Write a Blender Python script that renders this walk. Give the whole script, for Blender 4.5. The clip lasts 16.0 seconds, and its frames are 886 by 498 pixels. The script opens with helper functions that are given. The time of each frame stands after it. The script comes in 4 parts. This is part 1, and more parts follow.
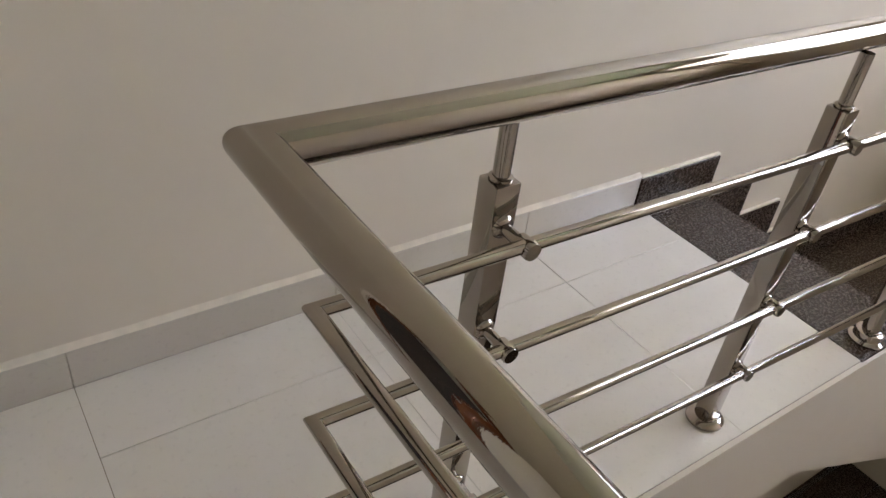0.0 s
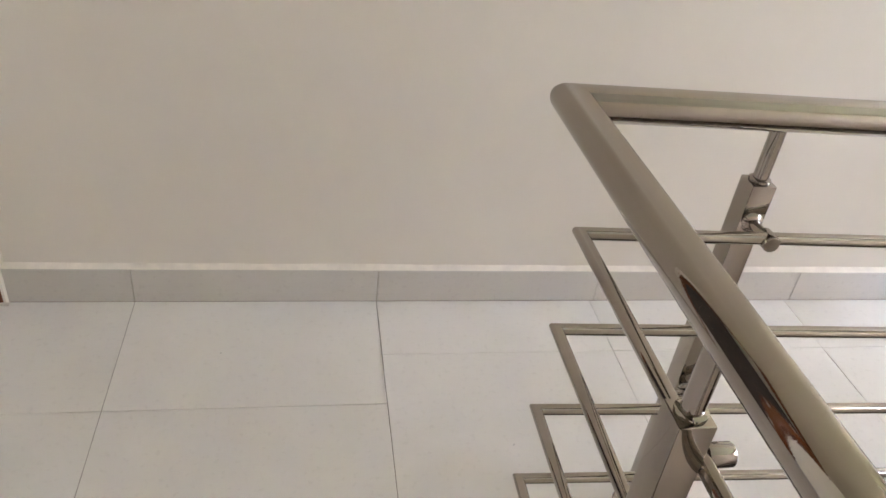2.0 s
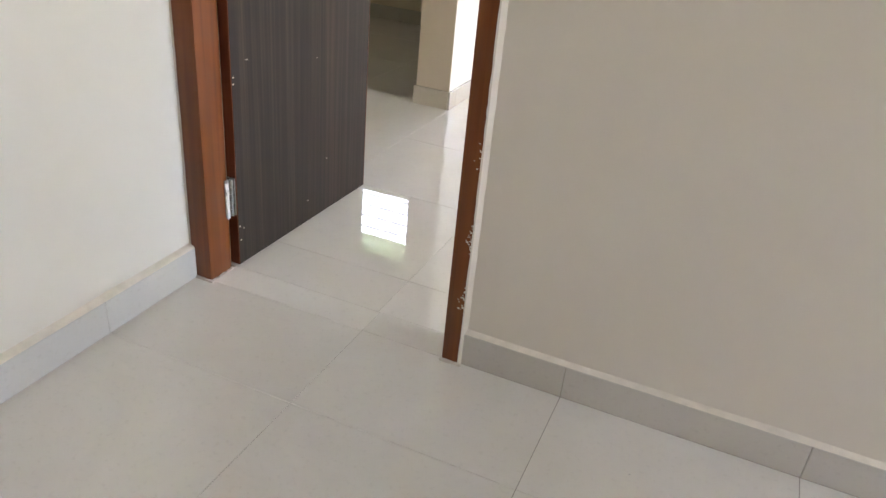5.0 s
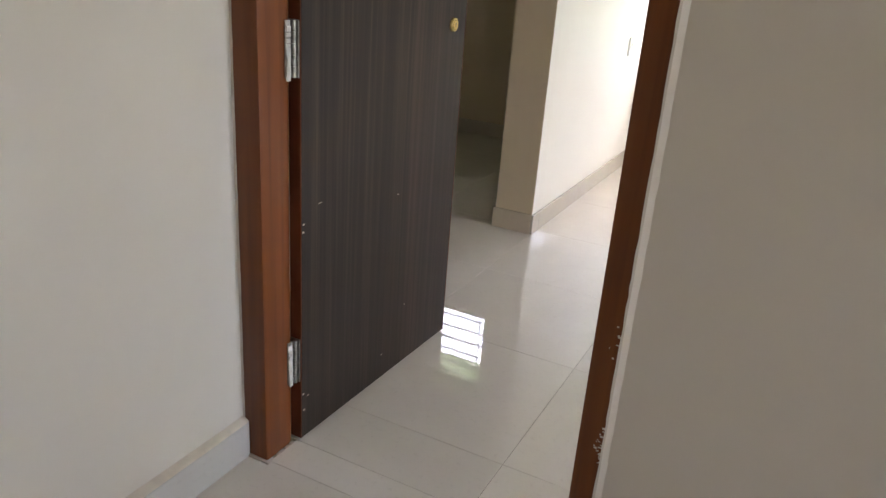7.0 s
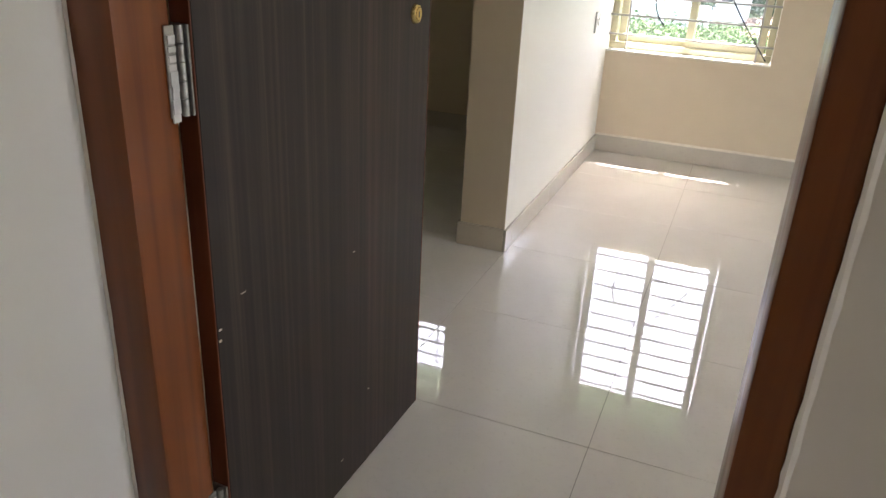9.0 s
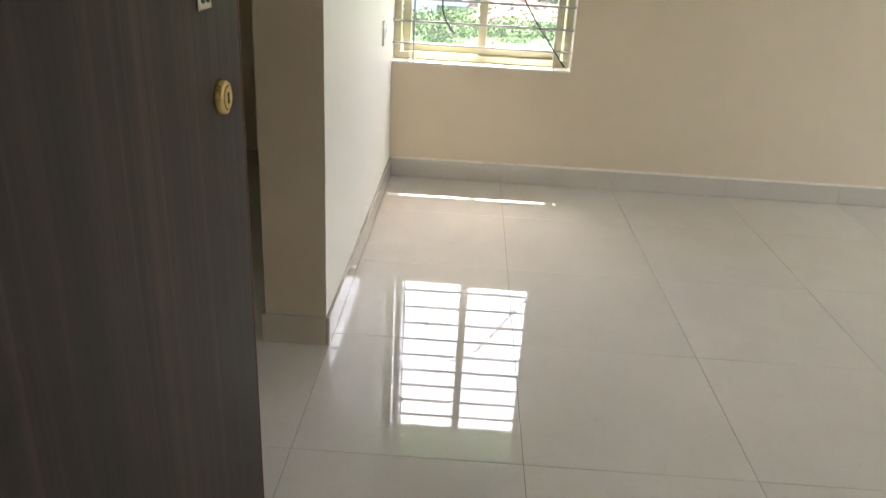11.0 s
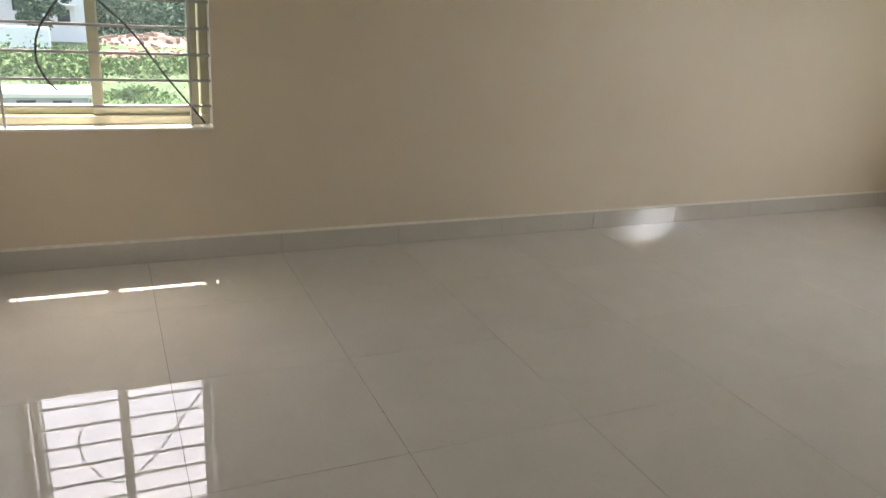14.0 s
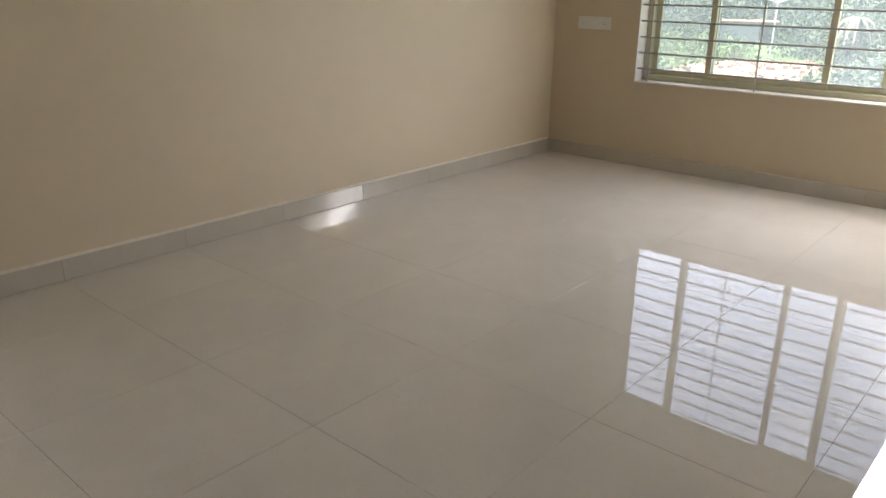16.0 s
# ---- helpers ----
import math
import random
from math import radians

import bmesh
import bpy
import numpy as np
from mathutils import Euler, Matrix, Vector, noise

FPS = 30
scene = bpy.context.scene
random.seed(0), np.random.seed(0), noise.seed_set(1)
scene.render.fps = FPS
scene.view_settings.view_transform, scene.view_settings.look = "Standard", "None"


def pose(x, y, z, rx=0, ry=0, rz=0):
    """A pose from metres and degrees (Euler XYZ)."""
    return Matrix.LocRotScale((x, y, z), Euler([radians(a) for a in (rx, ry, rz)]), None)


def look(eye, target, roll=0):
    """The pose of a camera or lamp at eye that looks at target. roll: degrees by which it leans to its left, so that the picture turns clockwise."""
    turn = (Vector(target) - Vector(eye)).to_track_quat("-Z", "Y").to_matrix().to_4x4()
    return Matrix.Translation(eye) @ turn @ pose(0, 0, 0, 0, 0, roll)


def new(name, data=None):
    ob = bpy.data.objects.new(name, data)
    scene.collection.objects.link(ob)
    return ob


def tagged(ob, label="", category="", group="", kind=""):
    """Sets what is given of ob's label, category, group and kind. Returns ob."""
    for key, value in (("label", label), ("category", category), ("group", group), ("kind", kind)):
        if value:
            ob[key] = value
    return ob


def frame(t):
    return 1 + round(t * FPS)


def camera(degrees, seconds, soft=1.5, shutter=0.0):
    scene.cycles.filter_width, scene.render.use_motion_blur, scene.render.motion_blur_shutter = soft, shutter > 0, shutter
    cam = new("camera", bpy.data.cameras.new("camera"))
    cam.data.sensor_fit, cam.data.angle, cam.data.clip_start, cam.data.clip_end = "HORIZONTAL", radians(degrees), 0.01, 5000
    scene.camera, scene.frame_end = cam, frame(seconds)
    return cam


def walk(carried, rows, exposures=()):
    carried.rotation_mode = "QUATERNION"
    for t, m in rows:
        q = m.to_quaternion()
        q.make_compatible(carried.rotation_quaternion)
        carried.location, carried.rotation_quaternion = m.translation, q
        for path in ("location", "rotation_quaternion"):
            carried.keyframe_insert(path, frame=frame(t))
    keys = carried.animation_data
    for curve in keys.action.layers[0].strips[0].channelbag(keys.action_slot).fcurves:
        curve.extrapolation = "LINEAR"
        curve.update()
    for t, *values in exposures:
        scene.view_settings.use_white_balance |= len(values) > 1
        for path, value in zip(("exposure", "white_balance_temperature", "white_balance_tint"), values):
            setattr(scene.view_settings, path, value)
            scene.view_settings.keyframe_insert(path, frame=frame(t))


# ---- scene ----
cam = camera(61.2, 16.0, soft=1.5)
PATH = [
    (0, (0.875, -1.255, 1.21), (1.875, 0.025, 0.044), 7.1),
    (0.5, (0.798, -1.329, 1.214), (1.716, 0.033, 0.073), 7.1),
    (0.7, (0.776, -1.356, 1.216), (1.653, 0.032, 0.075), 7.2),
    (1, (0.745, -1.385, 1.22), (1.554, 0.042, 0.076), 7.2),
    (1.5, (0.734, -1.442, 1.222), (1.355, 0.088, 0.093), 7.8),
    (2, (0.766, -1.541, 1.227), (1.122, 0.083, 0.115), 7.5),
    (2.5, (0.757, -1.609, 1.231), (0.862, 0.062, 0.137), 6.4),
    (3, (0.738, -1.629, 1.236), (0.596, 0.045, 0.152), 5.1),
    (3.5, (0.684, -1.664, 1.232), (0.335, 0.003, 0.183), 5.7),
    (4, (0.658, -1.66, 1.244), (0.149, -0.022, 0.216), 5.1),
    (4.5, (0.636, -1.632, 1.251), (0.052, -0.002, 0.25), 5.0),
    (5, (0.589, -1.595, 1.266), (-0.044, 0.046, 0.315), 5.6),
    (5.2, (0.571, -1.563, 1.268), (-0.093, 0.082, 0.343), 5.5),
    (7.5, (0.202, -1.153, 1.253), (-0.63, 0.515, 0.528), 4.13),
    (8, (0.12, -1.05, 1.239), (-0.681, 0.626, 0.499), 3.79),
    (10.3, (-0.369, -0.229, 1.25), (-0.638, 1.57, 0.418), 3.4),
    (10.4, (-0.395, -0.196, 1.255), (-0.619, 1.611, 0.429), 3.5),
    (10.5, (-0.412, -0.165, 1.259), (-0.596, 1.648, 0.436), 3.4),
    (11, (-0.466, -0.036, 1.256), (-0.506, 1.801, 0.465), 3.3),
    (11.5, (-0.468, 0.125, 1.257), (-0.451, 1.975, 0.498), 3.5),
    (12, (-0.438, 0.231, 1.265), (-0.375, 2.098, 0.55), 3.4),
    (12.5, (-0.405, 0.286, 1.287), (-0.206, 2.155, 0.602), 3.2),
    (13, (-0.407, 0.362, 1.312), (0.015, 2.192, 0.623), 3.3),
    (13.5, (-0.398, 0.407, 1.284), (0.222, 2.183, 0.606), 3.5),
    (14, (-0.391, 0.435, 1.28), (0.407, 2.143, 0.612), 4.1),
    (14.5, (-0.38, 0.451, 1.283), (0.597, 2.072, 0.637), 3.2),
    (15, (-0.359, 0.463, 1.271), (0.786, 1.978, 0.645), 2.0),
    (15.2, (-0.346, 0.473, 1.267), (0.865, 1.938, 0.644), 1.9),
    (15.5, (-0.315, 0.497, 1.268), (0.978, 1.884, 0.631), 1.3),
    (16, (-0.278, 0.543, 1.264), (1.141, 1.783, 0.595), 0.6),
]
EXPOSURES = [(0.0, 4.46, 6400, 14.5), (1.0, 4.78, 6300, 15.3), (2.0, 5.14, 6250, 15.3), (3.3, 5.2, 6100, 14.0), (4.0, 5.0, 6150, 13.5), (5.2, 4.9, 6150, 14.5),
             (7.3, 4.1, 6350, 16.5), (8.2, 3.97, 6350, 16.5), (10.3, 3.74, 6480, 12.3), (12.0, 3.4, 6350, 11.0), (14.0, 2.84, 6620, 12.8), (16.0, 2.8, 6850, 15.5)]
walk(cam, [(t, look(eye, target, roll)) for t, eye, target, roll in PATH], EXPOSURES)

# ---------------------------------------------------------------- world and sun
SUN_ELEVATION = radians(65.8)
world = bpy.data.worlds.new("sky")
scene.world = world
world.use_nodes = True
wt = world.node_tree
wt.nodes.clear()
sky = wt.nodes.new("ShaderNodeTexSky")
sky.sky_type = "NISHITA"
sky.sun_disc = False
sky.sun_elevation = SUN_ELEVATION
sky.sun_rotation = 0.0
sky.dust_density = 6.0
sky.air_density = 1.0
wbg = wt.nodes.new("ShaderNodeBackground")
wbg.inputs["Strength"].default_value = 0.11
wout = wt.nodes.new("ShaderNodeOutputWorld")
wt.links.new(sky.outputs[0], wbg.inputs[0])
wt.links.new(wbg.outputs[0], wout.inputs[0])

sun_data = bpy.data.lights.new("sun", "SUN")
sun_data.energy = 2.2
sun_data.angle = radians(0.5)
sun_data.color = (1.0, 0.95, 0.88)
sun = new("sun", sun_data)
sun.matrix_world = look((0, 20 * math.cos(SUN_ELEVATION), 20 * math.sin(SUN_ELEVATION)), (0, 0, 0))


def skylight(name, m, width, height, watts, colour=(1.0, 0.965, 0.92)):
    """An added area lamp in a window's opening that strengthens the sky's light."""
    data = bpy.data.lights.new(name, "AREA")
    data.shape = "RECTANGLE"
    data.size, data.size_y, data.energy, data.color = width, height, watts, colour
    ob = new(name, data)
    ob.matrix_world = m
    return ob


skylight("skylight_wide_window", look((4.965, 0.92, 1.35), (3.0, 1.5, -0.4)), 0.32, 1.40, 6.4, (0.93, 0.97, 1.0))
skylight("skylight_stairs", look((4.895, -1.40, 1.775), (3.0, -1.40, 0.7)), 2.2, 1.6, 2.0, (1.0, 0.965, 0.91))


# ---------------------------------------------------------------- materials
def shader(name):
    m = bpy.data.materials.new(name)
    m.use_nodes = True
    nt = m.node_tree
    return m, nt, nt.nodes["Principled BSDF"]


def node(nt, kind, **kw):
    n = nt.nodes.new(kind)
    for k, v in kw.items():
        n.inputs[k.replace("_", " ")].default_value = v
    return n


def coords(nt, scale=(1, 1, 1), space="Object"):
    tc = nt.nodes.new("ShaderNodeTexCoord")
    mp = nt.nodes.new("ShaderNodeMapping")
    mp.inputs["Scale"].default_value = scale
    if space == "World":
        geo = nt.nodes.new("ShaderNodeNewGeometry")
        nt.links.new(geo.outputs["Position"], mp.inputs["Vector"])
    else:
        nt.links.new(tc.outputs[space], mp.inputs["Vector"])
    return mp.outputs[0]


def ramp(nt, fac, stops):
    r = nt.nodes.new("ShaderNodeValToRGB")
    while len(r.color_ramp.elements) < len(stops):
        r.color_ramp.elements.new(0.5)
    for e, (p, c) in zip(r.color_ramp.elements, stops):
        e.position = p
        e.color = (*c, 1) if len(c) == 3 else c
    nt.links.new(fac, r.inputs[0])
    return r.outputs[0]


def bump(nt, bsdf, fac, strength, distance):
    b = nt.nodes.new("ShaderNodeBump")
    b.inputs["Strength"].default_value = strength
    b.inputs["Distance"].default_value = distance
    nt.links.new(fac, b.inputs["Height"])
    nt.links.new(b.outputs[0], bsdf.inputs["Normal"])


def mix(nt, fac, a, b, blend="MIX"):
    m = nt.nodes.new("ShaderNodeMix")
    m.data_type = "RGBA"
    m.blend_type = blend
    for sock, v in ((m.inputs[0], fac), (m.inputs[6], a), (m.inputs[7], b)):
        if isinstance(v, bpy.types.NodeSocket):
            nt.links.new(v, sock)
        elif isinstance(v, (int, float)):
            sock.default_value = v
        else:
            sock.default_value = (*v, 1)
    return m.outputs[2]


def tint(c, k):
    return tuple(min(1.0, v * k) for v in c)


def paint(name, colour, rough=0.55, mottling=0.02):
    """Roller-painted plaster: soft mottling, trowel waves and fine stipple."""
    m, nt, b = shader(name)
    v = coords(nt, space="World")
    big = node(nt, "ShaderNodeTexNoise", Scale=1.3, Detail=5.0, Roughness=0.6)
    nt.links.new(v, big.inputs["Vector"])
    mid = node(nt, "ShaderNodeTexNoise", Scale=14.0, Detail=4.0)
    nt.links.new(v, mid.inputs["Vector"])
    c = ramp(nt, big.outputs[0], [(0.3, tint(colour, 1 - mottling)), (0.7, tint(colour, 1 + mottling))])
    c2 = ramp(nt, mid.outputs[0], [(0.3, (0.985, 0.985, 0.983)), (0.7, (1, 1, 1))])
    nt.links.new(mix(nt, 1.0, c, c2, "MULTIPLY"), b.inputs["Base Color"])
    rr = ramp(nt, mid.outputs[0], [(0.2, (rough - 0.08,) * 3), (0.8, (rough + 0.08,) * 3)])
    nt.links.new(rr, b.inputs["Roughness"])
    fine = node(nt, "ShaderNodeTexNoise", Scale=160.0, Detail=3.0)
    nt.links.new(v, fine.inputs["Vector"])
    add = nt.nodes.new("ShaderNodeMath")
    add.operation = "MULTIPLY_ADD"
    add.inputs[1].default_value = 6.0
    nt.links.new(big.outputs[0], add.inputs[0])
    nt.links.new(fine.outputs[0], add.inputs[2])
    bump(nt, b, add.outputs[0], 0.2, 0.001)
    return m


def vitrified(name, colour, rough=0.06, spread=0.03, coat=0.0):
    """Polished vitrified tile: faint clouds and specks, its own tone for each tile, slightly wavy gloss."""
    m, nt, b = shader(name)
    v = coords(nt, space="World")
    info = nt.nodes.new("ShaderNodeObjectInfo")
    cloud = node(nt, "ShaderNodeTexNoise", Scale=3.0, Detail=7.0, Roughness=0.65, Distortion=0.6)
    nt.links.new(v, cloud.inputs["Vector"])
    fine = node(nt, "ShaderNodeTexNoise", Scale=70.0, Detail=3.0)
    nt.links.new(v, fine.inputs["Vector"])
    c = ramp(nt, cloud.outputs[0], [(0.3, tint(colour, 0.955)), (0.68, tint(colour, 1.03))])
    s = ramp(nt, fine.outputs[0], [(0.28, (0.94, 0.935, 0.93)), (0.42, (1, 1, 1))])
    one = ramp(nt, info.outputs["Random"], [(0.0, (1 - spread,) * 3), (1.0, (1.0, 1.0, 1.0))])
    c = mix(nt, 1.0, mix(nt, 1.0, c, s, "MULTIPLY"), one, "MULTIPLY")
    # sparse scuffs and grit
    dirt = node(nt, "ShaderNodeTexVoronoi", Scale=5.5)
    warp = mix(nt, 0.03, v, fine.outputs["Color"], "ADD")
    nt.links.new(warp, dirt.inputs["Vector"])
    d = ramp(nt, dirt.outputs["Distance"], [(0.010, (0.8, 0.8, 0.8)), (0.020, (0, 0, 0))])
    c = mix(nt, d, c, tint(colour, 0.5))
    nt.links.new(c, b.inputs["Base Color"])
    smear = node(nt, "ShaderNodeTexNoise", Scale=5.0, Detail=6.0, Distortion=1.2)
    nt.links.new(v, smear.inputs["Vector"])
    rr = ramp(nt, smear.outputs[0], [(0.35, (rough,) * 3), (0.75, (rough * 1.8,) * 3)])
    nt.links.new(rr, b.inputs["Roughness"])
    b.inputs["IOR"].default_value = 1.7
    return m


def plain(name, colour, rough=0.5, metal=0.0, noise_scale=30.0, vary=0.08, relief=0.05):
    m, nt, b = shader(name)
    v = coords(nt, space="World")
    n = node(nt, "ShaderNodeTexNoise", Scale=noise_scale, Detail=5.0)
    nt.links.new(v, n.inputs["Vector"])
    nt.links.new(ramp(nt, n.outputs[0], [(0.3, tint(colour, 1 - vary)), (0.7, tint(colour, 1 + vary))]), b.inputs["Base Color"])
    nt.links.new(ramp(nt, n.outputs[0], [(0.3, (rough * 0.85,) * 3), (0.7, (min(1, rough * 1.15),) * 3)]), b.inputs["Roughness"])
    b.inputs["Metallic"].default_value = metal
    if relief:
        bump(nt, b, n.outputs[0], relief, 0.001)
    return m


def steel(name, colour, rough):
    """Polished stainless steel with faint draw lines and finger smears."""
    m, nt, b = shader(name)
    b.inputs["Base Color"].default_value = (*colour, 1)
    b.inputs["Metallic"].default_value = 1.0
    v = coords(nt, space="World")
    n = node(nt, "ShaderNodeTexNoise", Scale=18.0, Detail=6.0)
    nt.links.new(v, n.inputs["Vector"])
    nt.links.new(ramp(nt, n.outputs[0], [(0.35, (rough,) * 3), (0.75, (rough * 2.4,) * 3)]), b.inputs["Roughness"])
    fine = node(nt, "ShaderNodeTexNoise", Scale=300.0, Detail=2.0)
    nt.links.new(v, fine.inputs["Vector"])
    bump(nt, b, fine.outputs[0], 0.03, 0.0005)
    return m


def laminate(name):
    """Dark wood-grain laminate with upright streaks."""
    m, nt, b = shader(name)
    v = coords(nt, (1.0, 1.0, 0.012), space="World")
    a = node(nt, "ShaderNodeTexNoise", Scale=60.0, Detail=6.0, Roughness=0.7)
    nt.links.new(v, a.inputs["Vector"])
    w = node(nt, "ShaderNodeTexNoise", Scale=12.0, Detail=3.0)
    nt.links.new(coords(nt, (1.0, 1.0, 0.05), space="World"), w.inputs["Vector"])
    c = ramp(nt, a.outputs[0], [(0.32, (0.012, 0.008, 0.006)), (0.51, (0.026, 0.0175, 0.0135)), (0.70, (0.055, 0.039, 0.031))])
    t = ramp(nt, w.outputs[0], [(0.3, (0.66, 0.64, 0.63)), (0.7, (1.12, 0.96, 0.86))])
    nt.links.new(mix(nt, 1.0, c, t, "MULTIPLY"), b.inputs["Base Color"])
    b.inputs["Roughness"].default_value = 0.5
    b.inputs["Specular IOR Level"].default_value = 0.35
    bump(nt, b, a.outputs[0], 0.08, 0.0006)
    return m


def varnish(name, dark, light):
    """Varnished red-brown timber with long grain and drips."""
    m, nt, b = shader(name)
    v = coords(nt, (1.0, 1.0, 0.03), space="World")
    a = node(nt, "ShaderNodeTexNoise", Scale=40.0, Detail=5.0, Distortion=0.5)
    nt.links.new(v, a.inputs["Vector"])
    nt.links.new(ramp(nt, a.outputs[0], [(0.3, dark), (0.7, light)]), b.inputs["Base Color"])
    n = node(nt, "ShaderNodeTexNoise", Scale=25.0, Detail=4.0)
    nt.links.new(coords(nt, (1, 1, 0.3), space="World"), n.inputs["Vector"])
    nt.links.new(ramp(nt, n.outputs[0], [(0.3, (0.28,) * 3), (0.7, (0.45,) * 3)]), b.inputs["Roughness"])
    b.inputs["Coat Weight"].default_value = 0.2
    b.inputs["Specular IOR Level"].default_value = 0.3
    b.inputs["Coat Roughness"].default_value = 0.22
    bump(nt, b, n.outputs[0], 0.15, 0.0015)
    return m


def granite(name):
    """Dark brown-grey polished granite with leathered speckle."""
    m, nt, b = shader(name)
    v = coords(nt, space="World")
    a = node(nt, "ShaderNodeTexVoronoi", Scale=260.0)
    nt.links.new(v, a.inputs["Vector"])
    n = node(nt, "ShaderNodeTexNoise", Scale=120.0, Detail=5.0, Roughness=0.75)
    nt.links.new(v, n.inputs["Vector"])
    c = ramp(nt, n.outputs[0], [(0.35, (0.016, 0.010, 0.007)), (0.55, (0.055, 0.038, 0.028)), (0.75, (0.20, 0.15, 0.115))])
    c2 = ramp(nt, a.outputs["Distance"], [(0.0, (0.75, 0.7, 0.66)), (0.6, (1.1, 1.08, 1.05))])
    nt.links.new(mix(nt, 1.0, c, c2, "MULTIPLY"), b.inputs["Base Color"])
    nt.links.new(ramp(nt, n.outputs[0], [(0.3, (0.12,) * 3), (0.7, (0.4,) * 3)]), b.inputs["Roughness"])
    b.inputs["Specular IOR Level"].default_value = 0.3
    bump(nt, b, n.outputs[0], 0.25, 0.001)
    return m


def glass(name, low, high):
    """Window glass under an uneven pale film: thin dust plus a painted haze."""
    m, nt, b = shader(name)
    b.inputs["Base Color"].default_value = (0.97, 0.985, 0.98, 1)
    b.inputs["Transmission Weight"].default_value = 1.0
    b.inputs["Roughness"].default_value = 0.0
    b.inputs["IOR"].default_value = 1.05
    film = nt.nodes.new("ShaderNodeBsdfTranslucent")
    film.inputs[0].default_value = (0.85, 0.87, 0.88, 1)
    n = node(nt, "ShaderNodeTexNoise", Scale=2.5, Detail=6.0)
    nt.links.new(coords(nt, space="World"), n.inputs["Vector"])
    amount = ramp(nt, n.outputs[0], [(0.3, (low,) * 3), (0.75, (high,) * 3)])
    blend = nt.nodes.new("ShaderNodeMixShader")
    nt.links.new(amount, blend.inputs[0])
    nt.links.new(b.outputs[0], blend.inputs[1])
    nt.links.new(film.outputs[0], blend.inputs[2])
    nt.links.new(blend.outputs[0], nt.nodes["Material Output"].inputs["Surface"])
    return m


def grassland(name):
    m, nt, b = shader(name)
    v = coords(nt, space="World")
    n1 = node(nt, "ShaderNodeTexNoise", Scale=0.09, Detail=6.0, Roughness=0.6)
    nt.links.new(v, n1.inputs["Vector"])
    n2 = node(nt, "ShaderNodeTexNoise", Scale=2.2, Detail=8.0, Roughness=0.7)
    nt.links.new(v, n2.inputs["Vector"])
    g = ramp(nt, n2.outputs[0], [(0.3, (0.022, 0.055, 0.012)), (0.55, (0.045, 0.095, 0.022)), (0.75, (0.085, 0.135, 0.04))])
    s = ramp(nt, n2.outputs[0], [(0.3, (0.2, 0.15, 0.09)), (0.7, (0.32, 0.25, 0.17))])
    f = ramp(nt, n1.outputs[0], [(0.66, (0, 0, 0)), (0.72, (1, 1, 1))])
    nt.links.new(mix(nt, f, g, s), b.inputs["Base Color"])
    b.inputs["Roughness"].default_value = 0.9
    bump(nt, b, n2.outputs[0], 0.8, 0.12)
    return m


def foliage(name, dark, light):
    m, nt, b = shader(name)
    geo = nt.nodes.new("ShaderNodeNewGeometry")
    nt.links.new(ramp(nt, geo.outputs["Random Per Island"], [(0.0, dark), (1.0, light)]), b.inputs["Base Color"])
    b.inputs["Roughness"].default_value = 0.75
    b.inputs["Specular IOR Level"].default_value = 0.15
    return m


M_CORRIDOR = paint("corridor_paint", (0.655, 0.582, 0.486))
# Same cream, yellower: the room's warm bounced light is mixed into its colour.
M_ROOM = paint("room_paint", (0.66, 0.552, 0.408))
# Whiter copy of the cream: cool window light put into the +x faces' colour.
M_LIT_CREAM = paint("lit_cream_paint", (0.775, 0.738, 0.662))
# Unseen ceilings: white dulled so that less light bounces onto the upper walls.
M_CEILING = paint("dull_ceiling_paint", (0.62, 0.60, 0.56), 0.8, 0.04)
M_RENDERED = paint("outside_render", (0.62, 0.58, 0.52), 0.8, 0.1)
M_TILE = vitrified("floor_tile", (0.745, 0.695, 0.63), 0.006)
M_SKIRT = vitrified("skirting_tile", (0.55, 0.50, 0.43), 0.09)
M_SKIRT_CREAM = vitrified("cream_skirting_tile", (0.62, 0.545, 0.44), 0.12)
# Paler copy of the skirting tile: its stronger light is put into the colour.
M_SKIRT_LIT = vitrified("lit_skirting_tile", (0.62, 0.61, 0.585), 0.08)
M_LIP = plain("skirting_lip", (0.74, 0.67, 0.57), 0.8, vary=0.08)
M_GROUT = plain("grout", (0.27, 0.225, 0.175), 0.9, vary=0.25)
M_STEEL = steel("polished_steel", (0.39, 0.35, 0.315), 0.022)
M_CHROME = steel("chrome", (0.72, 0.71, 0.70), 0.05)
M_ZINC = plain("zinc_hinge", (0.34, 0.33, 0.31), 0.4, 0.9, 60, 0.3)
M_SMEAR = plain("paint_smears", (0.52, 0.50, 0.47), 0.8, vary=0.2, relief=0.5)
M_BRASS = steel("brass", (0.78, 0.62, 0.28), 0.12)
M_BLACK = plain("black_metal", (0.02, 0.02, 0.02), 0.35, 0.3)
M_LAMINATE = laminate("dark_laminate")
M_FRAME = varnish("varnished_frame", (0.115, 0.029, 0.0055), (0.18, 0.050, 0.009))
M_LIPPING = varnish("door_lipping", (0.08, 0.02, 0.008), (0.15, 0.04, 0.015))
M_FILLER = plain("white_filler", (0.56, 0.495, 0.42), 0.9, vary=0.12, relief=0.2)
M_GRANITE = granite("dark_granite")
M_IVORY = plain("ivory_window_frame", (0.54, 0.51, 0.36), 0.35, 0.0, 20, 0.04)
M_SILL = plain("white_sill", (0.80, 0.76, 0.70), 0.5, vary=0.05)
# White bars greyed in the colour, as they look dark against the sky.
M_BAR = plain("backlit_bar_paint", (0.36, 0.355, 0.34), 0.4, vary=0.06)
